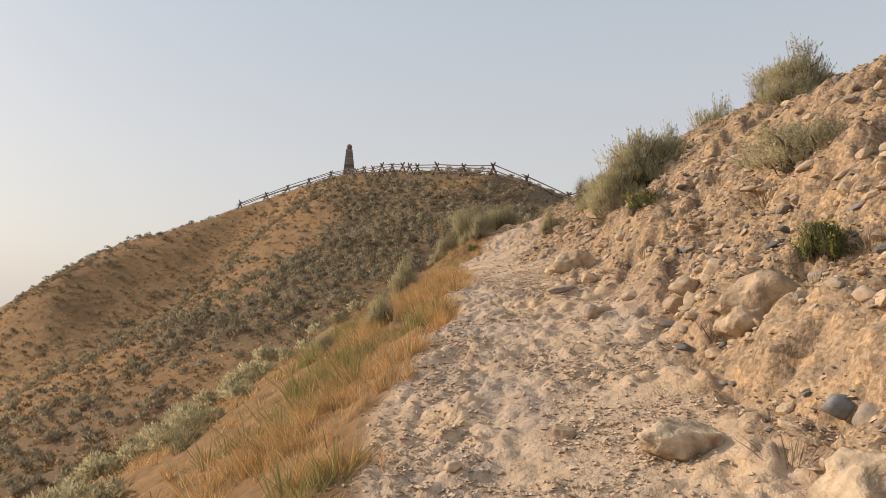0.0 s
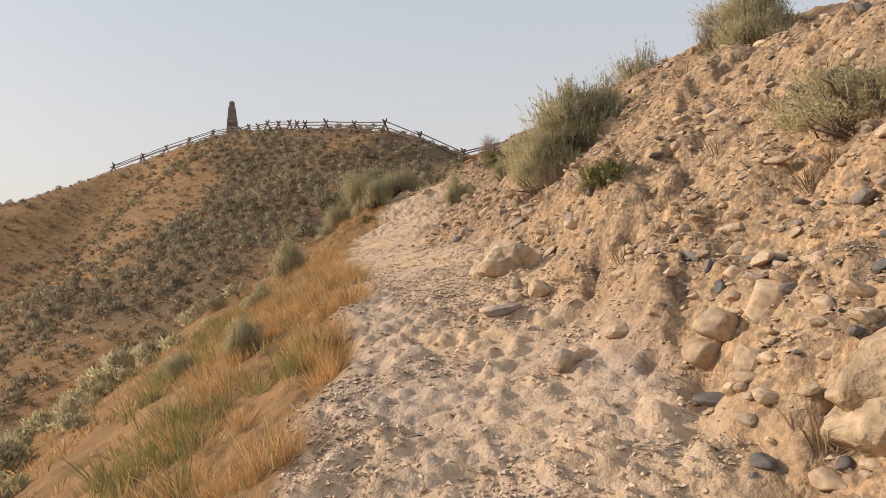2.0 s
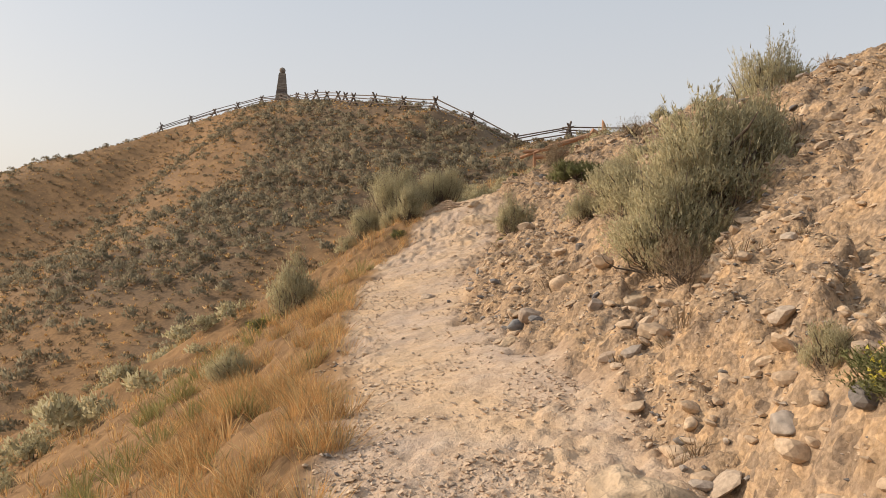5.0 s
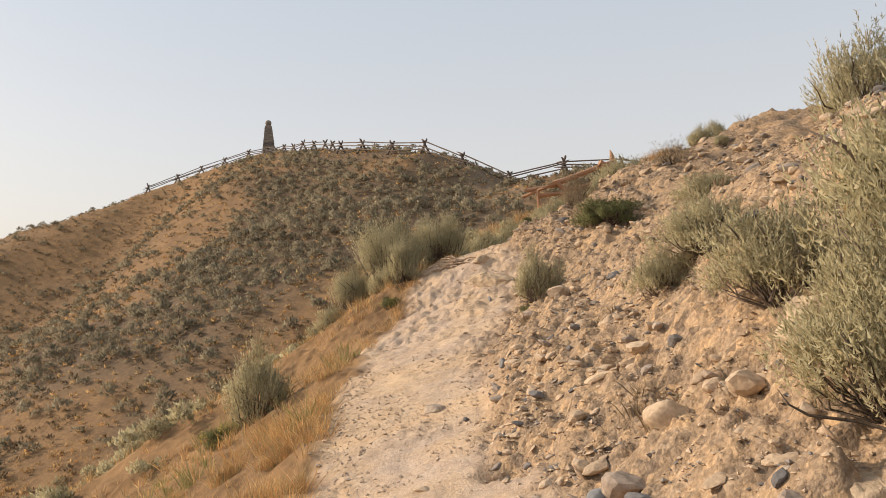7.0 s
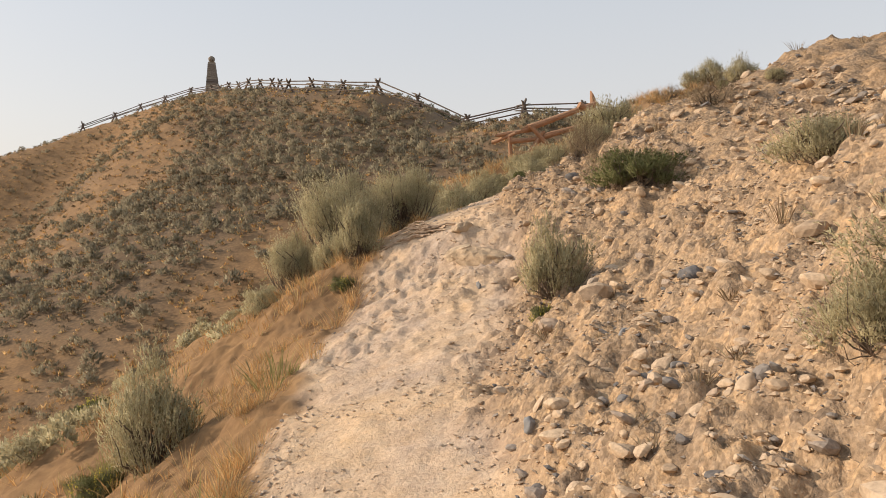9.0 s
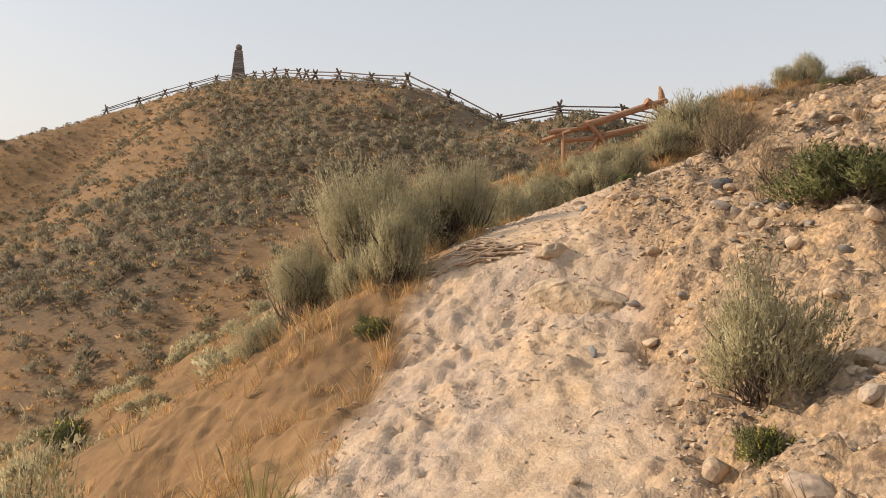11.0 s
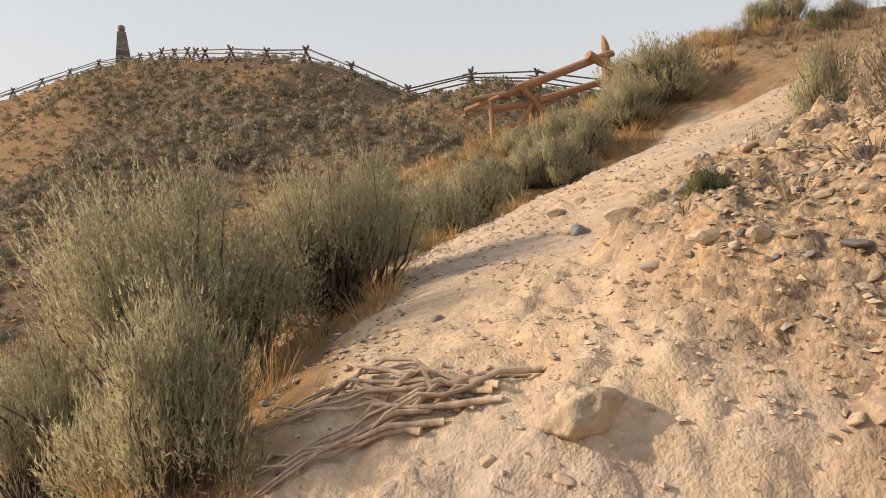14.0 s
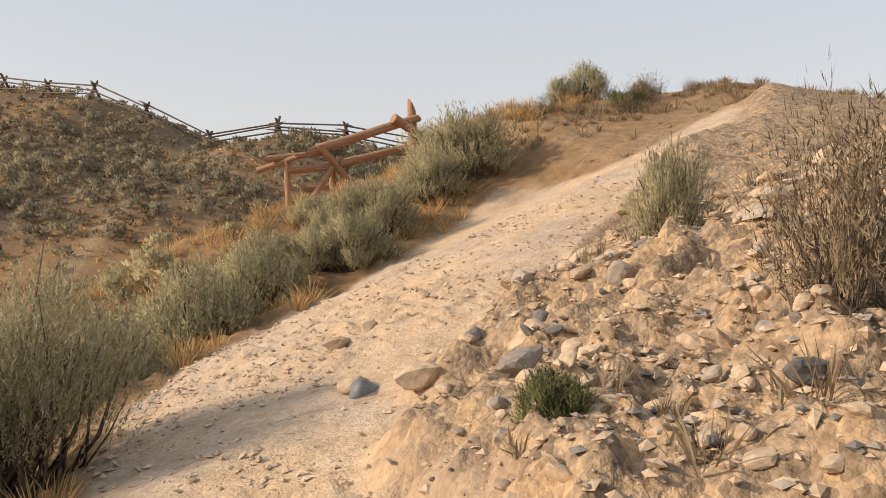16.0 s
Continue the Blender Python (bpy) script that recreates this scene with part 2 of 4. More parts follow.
def ground_material():
    m, n, l, bsdf = material("ground")
    pos = n.new("ShaderNodeNewGeometry").outputs["Position"]
    fine, mid, wide = noise_node(n, l, 40, 5, pos), noise_node(n, l, 7, 5, pos), noise_node(n, l, 0.9, 4, pos)
    grit = noise_node(n, l, 110, 2, pos)
    def cells(scale):
        v = n.new("ShaderNodeTexVoronoi")
        v.inputs["Scale"].default_value = scale
        warp = mix_node(n, l, 0.04, pos, n.new("ShaderNodeTexNoise").outputs["Color"], "ADD")
        l.new(warp, v.inputs["Vector"])
        tone = n.new("ShaderNodeSeparateColor")
        l.new(v.outputs["Color"], tone.inputs[0])
        return tone.outputs[0], v.outputs["Distance"]

    chip, chip_far = cells(16.0)
    bit, bit_far = cells(42.0)
    dust = ramp_node(n, l, mid, [(0.25, (0.47, 0.348, 0.248)), (0.5, (0.61, 0.468, 0.352)), (0.75, (0.69, 0.56, 0.44))])
    dust = mix_node(n, l, 0.30, dust, ramp_node(n, l, fine, [(0.3, (0.32, 0.23, 0.16)), (0.7, (0.68, 0.56, 0.43))]))
    warm = ramp_node(n, l, wide, [(0.4, (0.85, 0.85, 0.88)), (0.62, (1.0, 0.93, 0.80))])
    dust = mix_node(n, l, 0.8, dust, warm, "MULTIPLY")
    patch = noise_node(n, l, 2.3, 6, pos, 0.7)
    dust = mix_node(n, l, 0.7, dust, ramp_node(n, l, patch, [(0.35, (0.80, 0.79, 0.80)), (0.5, (1.0, 0.97, 0.93)), (0.65, (1.08, 1.0, 0.88))]), "MULTIPLY")
    dust = mix_node(n, l, 0.3, dust, ramp_node(n, l, bit, [(0.0, (0.62, 0.60, 0.60)), (0.5, (0.95, 0.95, 0.95)), (1.0, (1.15, 1.12, 1.08))]), "MULTIPLY")
    gravel = ramp_node(n, l, fine, [(0.28, (0.13, 0.09, 0.058)), (0.5, (0.35, 0.25, 0.165)), (0.72, (0.54, 0.41, 0.29))])
    gravel = mix_node(n, l, 0.35, gravel, ramp_node(n, l, mid, [(0.3, (0.30, 0.25, 0.21)), (0.7, (0.60, 0.42, 0.25))]))
    gravel = mix_node(n, l, 0.85, gravel, ramp_node(n, l, chip, [(0.0, (0.45, 0.44, 0.45)), (0.2, (0.8, 0.78, 0.76)), (0.6, (1.0, 0.97, 0.92)), (1.0, (1.25, 1.15, 1.0))]), "MULTIPLY")
    gravel = mix_node(n, l, 0.6, gravel, ramp_node(n, l, bit, [(0.0, (0.55, 0.53, 0.52)), (0.5, (0.95, 0.95, 0.95)), (1.0, (1.2, 1.15, 1.05))]), "MULTIPLY")
    straw = ramp_node(n, l, wide, [(0.3, (0.14, 0.085, 0.046)), (0.5, (0.235, 0.138, 0.066)), (0.7, (0.36, 0.215, 0.10))])
    straw = mix_node(n, l, 0.45, straw, ramp_node(n, l, mid, [(0.3, (0.15, 0.09, 0.05)), (0.7, (0.40, 0.245, 0.12))]))
    a = n.new("ShaderNodeAttribute"); a.attribute_name = "trail"
    b = n.new("ShaderNodeAttribute"); b.attribute_name = "bank"
    c = n.new("ShaderNodeAttribute"); c.attribute_name = "litter"
    litter = ramp_node(n, l, mid, [(0.3, (0.10, 0.068, 0.044)), (0.5, (0.15, 0.105, 0.066)), (0.72, (0.24, 0.15, 0.082))])
    straw = mix_node(n, l, c.outputs["Fac"], straw, litter)
    colour = mix_node(n, l, b.outputs["Fac"], straw, gravel)
    colour = mix_node(n, l, a.outputs["Fac"], colour, dust)
    l.new(colour, bsdf.inputs["Base Color"])
    bsdf.inputs["Roughness"].default_value = 0.95
    bsdf.inputs["Specular IOR Level"].default_value = 0.15
    h = n.new("ShaderNodeMath"); h.operation = "ADD"
    l.new(fine, h.inputs[0]); l.new(grit, h.inputs[1])
    g = n.new("ShaderNodeMath"); g.operation = "SUBTRACT"
    deep = n.new("ShaderNodeMath"); deep.operation = "MULTIPLY"
    stony = n.new("ShaderNodeMath"); stony.operation = "MULTIPLY_ADD"
    stony.inputs[1].default_value = 0.55
    l.new(a.outputs["Fac"], stony.inputs[0]); l.new(b.outputs["Fac"], stony.inputs[2])
    l.new(bit_far, deep.inputs[0]); l.new(stony.outputs[0], deep.inputs[1])
    l.new(h.outputs[0], g.inputs[0]); l.new(deep.outputs[0], g.inputs[1])
    bump_node(n, l, bsdf, g.outputs[0], 0.6, 0.013)
    return m


GROUND = ground_material()


# ---- structure: the ground ----
def steps(*spans):
    """Grid lines: from, to, spacing."""
    return np.concatenate([np.arange(a, b, d) for a, b, d in spans])


gx = np.concatenate([[-3000, -1200, -600, -350, -220, -160], steps((-120, -60, 3), (-60, -20, 1.2), (-20, -6, 0.5), (-6, -1.0, 0.12), (-1.0, 4.3, 0.023),
                    (4.3, 9, 0.08), (9, 16, 0.25), (16, 40, 1.2), (40, 120, 6)), [160, 300, 700, 1500, 3000]])
gy = np.concatenate([[-3000, -1000, -400, -150, -60, -30], steps((-16, -1, 0.6), (-1, 1.5, 0.1), (1.5, 9, 0.024), (9, 22.5, 0.028), (22.5, 34, 0.1), (34, 80, 0.9), (80, 145, 1.6)),
                    [150, 165, 190, 240, 320, 500, 900, 1600, 3000]])
X, Y = np.meshgrid(gx, gy)
Z = ground_z(X, Y)
nx, ny = len(gx), len(gy)
quads = np.arange(nx * ny).reshape(ny, nx)
quads = np.stack([quads[:-1, :-1], quads[:-1, 1:], quads[1:, 1:], quads[1:, :-1]], -1).reshape(-1, 4)


def mesh_from(name, verts, faces, mat=None, smooth=True, normals=None):
    """A mesh from arrays of vertices and of equal-sided faces; normals: one for each vertex, towards which triangles are turned."""
    if normals is not None:
        verts, faces = np.asarray(verts), np.array(faces)
        a, b, c = (verts[faces[:, k]] for k in range(3))
        turned = np.einsum("ij,ij->i", np.cross(b - a, c - a), normals[faces[:, 0]]) < 0
        faces[turned] = faces[turned][:, ::-1]
        smooth = True
    me = bpy.data.meshes.new(name)
    faces = np.asarray(faces)
    me.vertices.add(len(verts)); me.vertices.foreach_set("co", np.asarray(verts, np.float32).ravel())
    me.loops.add(faces.size); me.loops.foreach_set("vertex_index", faces.astype(np.int32).ravel())
    me.polygons.add(len(faces))
    me.polygons.foreach_set("loop_start", np.arange(0, faces.size, faces.shape[1], dtype=np.int32))
    me.polygons.foreach_set("use_smooth", np.full(len(faces), smooth))
    me.update(calc_edges=True)
    if normals is not None:
        me.normals_split_custom_set_from_vertices(normals.astype(np.float32).tolist())
    if mat:
        me.materials.append(mat)
    return me


ground_mesh = mesh_from("ground", np.stack([X, Y, Z], -1).reshape(-1, 3), quads, GROUND)
for key, values in zip(("trail", "bank", "litter"), (*zones(X, Y), smoothstep(0.05, 0.8, brush_density(X, Y)) * (hill_land(X, Y) > near_land(X, Y) - 1.0))):
    ground_mesh.attributes.new(key, "FLOAT", "POINT").data.foreach_set("value", values.astype(np.float32).ravel())
ground = tagged(new("ground", ground_mesh), "dusty gravel trail between a stony bank and dry grassy slopes", "ground", kind="structure")


# ---- more materials ----
def varied(name, stops, scale=8.0, spread=0.35, rough=0.9, bump=0.3, relief_size=0.01, source="object", thin=0.0):
    """A matt surface whose tone differs from piece to piece and over each piece."""
    m, n, l, bsdf = material(name)
    if source == "object":
        pick = n.new("ShaderNodeObjectInfo").outputs["Random"]
    else:
        pick = n.new("ShaderNodeNewGeometry").outputs["Random Per Island"]
    tone = ramp_node(n, l, pick, stops)
    pos = n.new("ShaderNodeNewGeometry").outputs["Position"]
    grain = noise_node(n, l, scale, 5, pos)
    grey = ramp_node(n, l, grain, [(0.25, (1 - spread,) * 3), (0.75, (1 + spread,) * 3)])
    colour = mix_node(n, l, 1.0, tone, grey, "MULTIPLY")
    l.new(colour, bsdf.inputs["Base Color"])
    if thin:
        glow, blend = n.new("ShaderNodeBsdfTranslucent"), n.new("ShaderNodeMixShader")
        l.new(colour, glow.inputs["Color"])
        blend.inputs["Fac"].default_value = thin
        l.new(bsdf.outputs[0], blend.inputs[1]); l.new(glow.outputs[0], blend.inputs[2])
        l.new(blend.outputs[0], n["Material Output"].inputs["Surface"])
    bsdf.inputs["Roughness"].default_value = rough
    bsdf.inputs["Specular IOR Level"].default_value = 0.2
    if bump:
        bump_node(n, l, bsdf, grain, bump, relief_size)
    return m


STONES = [(0.0, (0.36, 0.265, 0.18)), (0.35, (0.48, 0.36, 0.25)), (0.65, (0.52, 0.385, 0.26)), (0.78, (0.34, 0.285, 0.235)), (0.88, (0.12, 0.112, 0.11)), (0.93, (0.20, 0.185, 0.175)), (1.0, (0.42, 0.31, 0.22))]
STONE = varied("stone", STONES, 30, 0.35, 0.9, 0.5, 0.012)
PEBBLE = varied("pebble", STONES, 60, 0.3, 0.9, 0.3, 0.005, "island")
DARK_STONE = varied("dark_stone", [(0.0, (0.17, 0.14, 0.12)), (0.5, (0.25, 0.21, 0.17)), (1.0, (0.32, 0.27, 0.21))], 6, 0.4, 0.95, 0.6, 0.05)
DUSTY = varied("dusty_pebble", [(0.0, (0.42, 0.31, 0.215)), (0.5, (0.53, 0.40, 0.285)), (0.9, (0.60, 0.47, 0.345)), (1.0, (0.30, 0.255, 0.215))], 60, 0.3, 0.95, 0.3, 0.005, "island")
TAN_STONE = varied("sandstone", [(0.0, (0.40, 0.295, 0.195)), (1.0, (0.48, 0.365, 0.25))], 11, 0.55, 0.92, 1.0, 0.05)
SAGE = varied("sage_leaf", [(0.0, (0.33, 0.282, 0.158)), (0.5, (0.48, 0.425, 0.255)), (0.85, (0.60, 0.54, 0.35)), (1.0, (0.56, 0.43, 0.235))], 7, 0.3, 0.85, 0, 0, "island", 0.46)
SAGE_FAR = varied("sage_far", [(0.0, (0.24, 0.195, 0.128)), (0.6, (0.30, 0.258, 0.172)), (1.0, (0.38, 0.335, 0.232))], 0.35, 0.35, 0.9, 0, 0, "island", 0.4)
BRUSH_FAR = varied("brush_far", [(0.0, (0.17, 0.115, 0.07)), (0.5, (0.24, 0.17, 0.10)), (1.0, (0.31, 0.25, 0.155))], 0.35, 0.35, 0.9, 0, 0, "island", 0.35)
DRY = varied("dry_twig", [(0.0, (0.19, 0.13, 0.08)), (0.6, (0.30, 0.215, 0.13)), (1.0, (0.36, 0.30, 0.19))], 9, 0.3, 0.9, 0, 0, "island", 0.2)
OLIVE = varied("olive_leaf", [(0.0, (0.10, 0.108, 0.04)), (0.6, (0.17, 0.17, 0.07)), (1.0, (0.25, 0.235, 0.105))], 9, 0.3, 0.85, 0, 0, "island", 0.2)
YELLOW = varied("yellow_flower", [(0.0, (0.55, 0.45, 0.06)), (1.0, (0.75, 0.65, 0.12))], 9, 0.2, 0.8, 0, 0, "island", 0.3)
BARK = varied("bark", [(0.0, (0.10, 0.075, 0.055)), (1.0, (0.17, 0.13, 0.10))], 40, 0.4, 0.95, 0.6, 0.01)
STRAW = varied("dry_grass", [(0.0, (0.42, 0.225, 0.09)), (0.4, (0.60, 0.36, 0.15)), (0.7, (0.70, 0.49, 0.25)), (0.85, (0.36, 0.30, 0.15)), (1.0, (0.25, 0.22, 0.12))], 5, 0.5, 0.8, 0, 0, "island", 0.42)
GREEN = varied("green_grass", [(0.0, (0.21, 0.19, 0.065)), (1.0, (0.36, 0.32, 0.14))], 3, 0.25, 0.8, 0, 0, "island", 0.42)


def log_material(name, dark, light):
    m, n, l, bsdf = material(name)
    pos = n.new("ShaderNodeTexCoord").outputs["Object"]
    stretch = n.new("ShaderNodeMapping")
    stretch.inputs["Scale"].default_value = (9, 9, 1.2)
    l.new(pos, stretch.inputs["Vector"])
    fibre = noise_node(n, l, 3.0, 6, stretch.outputs[0], 0.65)
    patch = noise_node(n, l, 5.0, 3, pos)
    tone = ramp_node(n, l, fibre, [(0.3, dark), (0.7, light)])
    tone = mix_node(n, l, 0.5, tone, ramp_node(n, l, patch, [(0.4, (0.55, 0.5, 0.48)), (0.6, (1, 1, 1))]), "MULTIPLY")
    l.new(tone, bsdf.inputs["Base Color"])
    bsdf.inputs["Roughness"].default_value = 0.85
    bump_node(n, l, bsdf, fibre, 0.6, 0.02)
    return m


PEELED = log_material("peeled_pine", (0.30, 0.15, 0.08), (0.56, 0.34, 0.20))
GREYWOOD = log_material("weathered_wood", (0.09, 0.065, 0.05), (0.22, 0.165, 0.125))
ROOTWOOD = log_material("bleached_root", (0.33, 0.22, 0.14), (0.66, 0.50, 0.35))


# ---- shapes ----
def part(name, me, parent, label="", m=None):
    ob = new(name, me)
    ob.parent = parent
    if m is not None:
        ob.matrix_basis = m
    return tagged(ob, label)


def tube(points, radii, sides=6, rng=None, wobble=0.0):
    """A closed tapered tube along points, as vertices and quads."""
    points = np.asarray(points, float)
    verts, faces = [], []
    for i, (p, r) in enumerate(zip(points, radii)):
        way = points[min(i + 1, len(points) - 1)] - points[max(i - 1, 0)]
        way = way / (np.linalg.norm(way) + 1e-9)
        side = np.cross(way, (0.31, 0.52, 0.8)); side /= np.linalg.norm(side) + 1e-9
        up = np.cross(side, way)
        for k in range(sides):
            a = 2 * math.pi * k / sides
            rr = r * (1 + (rng.uniform(-wobble, wobble) if rng else 0))
            verts.append(p + rr * (math.cos(a) * side + math.sin(a) * up))
    for i in range(len(points) - 1):
        for k in range(sides):
            a, b = i * sides + k, i * sides + (k + 1) % sides
            faces.append((a, b, b + sides, a + sides))
    for end in (0, len(points) - 1):
        c = len(verts); verts.append(points[end])
        for k in range(sides):
            faces.append((end * sides + k, end * sides + (k + 1) % sides, c, c))
    return np.array(verts), [tuple(dict.fromkeys(f)) for f in faces]


def join(pieces):
    verts, faces, n = [], [], 0
    for v, f in pieces:
        verts.append(v); faces += [tuple(i + n for i in g) for g in f]; n += len(v)
    me = bpy.data.meshes.new("piece")
    me.from_pydata([tuple(v) for v in np.concatenate(verts)], [], faces)
    for p in me.polygons:
        p.use_smooth = True
    return me


def blades(base, way, length, width, bend, seed=0):
    """Narrow leaves: a bent blade of three triangles from each base point."""
    rng = np.random.default_rng(seed)
    n = len(base)
    side = np.cross(way, rng.normal(size=(n, 3))); side /= np.linalg.norm(side, axis=1, keepdims=True) + 1e-9
    mid = base + way * (length * 0.55)[:, None] + bend * 0.35
    tip = base + way * length[:, None] * 0.97 + bend
    w = side * width[:, None] / 2
    verts = np.stack([base - w * 0.7, base + w * 0.7, mid - w, mid + w, tip], 1).reshape(-1, 3)
    i = np.arange(n)[:, None] * 5
    faces = np.concatenate([i + [0, 1, 3], i + [0, 3, 2], i + [2, 3, 4]], 1).reshape(-1, 3)
    return verts, faces


def unit(v):
    return v / (np.linalg.norm(v, axis=-1, keepdims=True) + 1e-9)


def crown_lobes(seed, lobes, low):
    """Middles and sizes of the tufts that make up a shrub one metre wide."""
    r = np.random.default_rng(seed)
    k = np.arange(lobes) + 0.5
    up = low + (1 - low) * (k / lobes) ** 0.85
    turn = 2.39996 * k + r.uniform(-0.5, 0.5, lobes)
    flat = np.sqrt(np.clip(1 - up ** 2, 0, 1))
    way = np.stack([flat * np.cos(turn), flat * np.sin(turn), up], 1)
    far = r.uniform(0.55, 1.02, lobes) * (1 - 0.18 * (r.uniform(0, 1, lobes) > 0.6))
    return way * far[:, None] * np.array((0.38, 0.38, 0.50)), r.uniform(0.075, 0.145, lobes)


def crown_mesh(name, seed, lobes, shoots, mat, upright=0.8, leaf=(0.05, 0.012), per=8, low=0.05, long=(0.10, 0.22), splay=0.5):
    """A shrub's crown one metre wide: tufts of upright shoots, each set with small narrow leaves."""
    r = np.random.default_rng(seed)
    mid, big = crown_lobes(seed, lobes, low)
    m = r.integers(lobes, size=shoots)
    foot = mid[m] + unit(r.normal(size=(shoots, 3))) * (big[m] * r.uniform(0, 1, shoots) ** 0.5)[:, None] * np.array((1, 1, 0.7))
    up = unit(unit(mid[m] + np.array((0, 0, 0.05))) * (1 - upright) + np.array((0, 0, upright)) + (foot - mid[m]) / big[m][:, None] * 0.35 + r.normal(size=(shoots, 3)) * 0.16)
    reach = r.uniform(*long, shoots) * (1 + 0.3 * (r.uniform(0, 1, shoots) > 0.88))
    j = np.repeat(np.arange(shoots), per)
    t = r.uniform(0, 1, len(j))
    base = foot[j] + up[j] * (reach[j] * t)[:, None]
    out = unit(up[j] * 0.9 + r.normal(size=(len(j), 3)) * splay * (1.1 - 0.5 * t)[:, None])
    size = leaf[0] * r.uniform(0.7, 1.3, len(j))
    side = unit(np.cross(out, r.normal(size=out.shape))) * (leaf[1] * r.uniform(0.7, 1.3, len(j)))[:, None] / 2
    v = np.stack([base - side, base + side, base + out * size[:, None]], 1).reshape(-1, 3)
    face = unit(0.5 * unit(base - np.array((0, 0, 0.12))) + 0.6 * unit(base - mid[m[j]]) + r.normal(size=base.shape) * 0.28)
    return mesh_from(name, v, np.arange(len(v)).reshape(-1, 3), mat, True, np.repeat(face, 3, 0))


def twig_mesh(seed, lobes, low, each=3):
    """Thin crooked stems from a shrub's foot up into each of its tufts."""
    r = np.random.default_rng(seed + 500)
    mid, big = crown_lobes(seed, lobes, low)
    pieces = []
    for c, b in zip(np.repeat(mid, each, 0), np.repeat(big, each)):
        end = c + r.normal(size=3) * b * 0.6 + np.array((0, 0, b * 0.5))
        start = np.array((*r.normal(size=2) * 0.03, -0.06))
        elbow = start + (end - start) * 0.55 + np.array((*(end[:2] * 0.12), -0.05)) + r.normal(size=3) * 0.03
        line = [start, (start + elbow) / 2 + r.normal(size=3) * 0.012, elbow, (elbow + end) / 2 + r.normal(size=3) * 0.015, end]
        w = r.uniform(0.006, 0.011)
        pieces.append(tube(line, [w, w * 0.85, w * 0.65, w * 0.4, w * 0.12], 3))
    me = join(pieces)
    me.materials.append(BARK)
    return me


def limb_mesh(seed):
    """One crooked limb that leans out along x and ends at a height of about 0.6."""
    r = np.random.default_rng(seed)
    lean, top = r.uniform(0.15, 0.44), r.uniform(0.40, 0.64)
    line = [(0.0, 0.0, -0.12)]
    for t in np.linspace(0.15, 1, 6):
        line.append((lean * t ** 1.2 + r.normal() * 0.018, r.normal() * 0.022 * (1 + t), top * t ** 0.9))
    me = join([tube(line, [0.030, 0.026, 0.021, 0.016, 0.012, 0.008, 0.003], 6, r, 0.2)])
    me.materials.append(BARK)
    return me


BRANCHES = [limb_mesh(40 + k) for k in range(9)]
KINDS = {  # lobes, shoots, uprightness, leaf size, leaves a shoot, lowest lobe, shoot length
    "sage": (26, 1250, 0.70, (0.032, 0.0075), 12, 0.05, (0.10, 0.21), SAGE, 5),
    "small": (11, 270, 0.70, (0.055, 0.017), 8, 0.1, (0.10, 0.22), SAGE, 4),
    "open": (36, 3900, 0.66, (0.014, 0.0030), 15, 0.58, (0.07, 0.16), SAGE, 3),
    "dry": (14, 480, 0.80, (0.05, 0.005), 9, 0.1, (0.18, 0.40), DRY, 2),
    "olive": (20, 1300, 0.75, (0.040, 0.009), 10, 0.05, (0.09, 0.18), OLIVE, 2),
}
CROWNS = {kind: [(crown_mesh("crown", 50 + 7 * k + len(kind), lobes, shoots, mat, upright, leaf, per, low, long), twig_mesh(50 + 7 * k + len(kind), lobes, low, 1 if kind == "small" else 3))
                 for k in range(versions)] for kind, (lobes, shoots, upright, leaf, per, low, long, mat, versions) in KINDS.items()}
FLOWERS = crown_mesh("flowers", 90, 12, 70, YELLOW, 0.8, (0.03, 0.02), 7, 0.3)
WORDS = {"small": "grey-green sagebrush growing on the dry slope", "sage": "grey-green sagebrush growing on the dry slope", "open": "wide grey sagebrush with dark twisted limbs beside the trail",
         "dry": "dried brown brush with thin upright stems", "olive": "low olive-green shrub on the stony bank"}
rng = np.random.default_rng(7)


def shrub(x, y, wide, high, kind="sage", flowers=False, label="", group="shrubs beside the trail", sink=0.04, limbs=6):
    if kind != "small":
        wide, high = wide * 1.14, high * 1.12
    z = float(ground_z(x, y)) - sink
    name = "sagebrush" if kind in ("sage", "open", "small") else "dry_bush" if kind == "dry" else "green_shrub"
    thing = tagged(new(name), label or WORDS[kind], "shrub", group)
    thing.matrix_basis = pose(x, y, z, 0, 0, rng.uniform(0, 360)) @ Matrix.Diagonal((wide, wide, high / 0.85, 1))
    crown, twigs = CROWNS[kind][rng.integers(len(CROWNS[kind]))]
    part("crown", crown, thing)
    part("branch_frame", twigs, thing, "thin dark brown stems")
    for k in range(limbs):
        part("limb", BRANCHES[rng.integers(len(BRANCHES))], thing, "", pose(0, 0, 0, 0, 0, 360 * (k + rng.uniform(-0.3, 0.3)) / limbs) @ Matrix.Diagonal((0.55, 1.1, 0.74, 1) if kind == "open" else (0.8, 0.8, 0.78, 1)))
    if flowers:
        tagged(part("blossom", FLOWERS, thing, "small yellow flowers"), kind="stuff")
    return thing


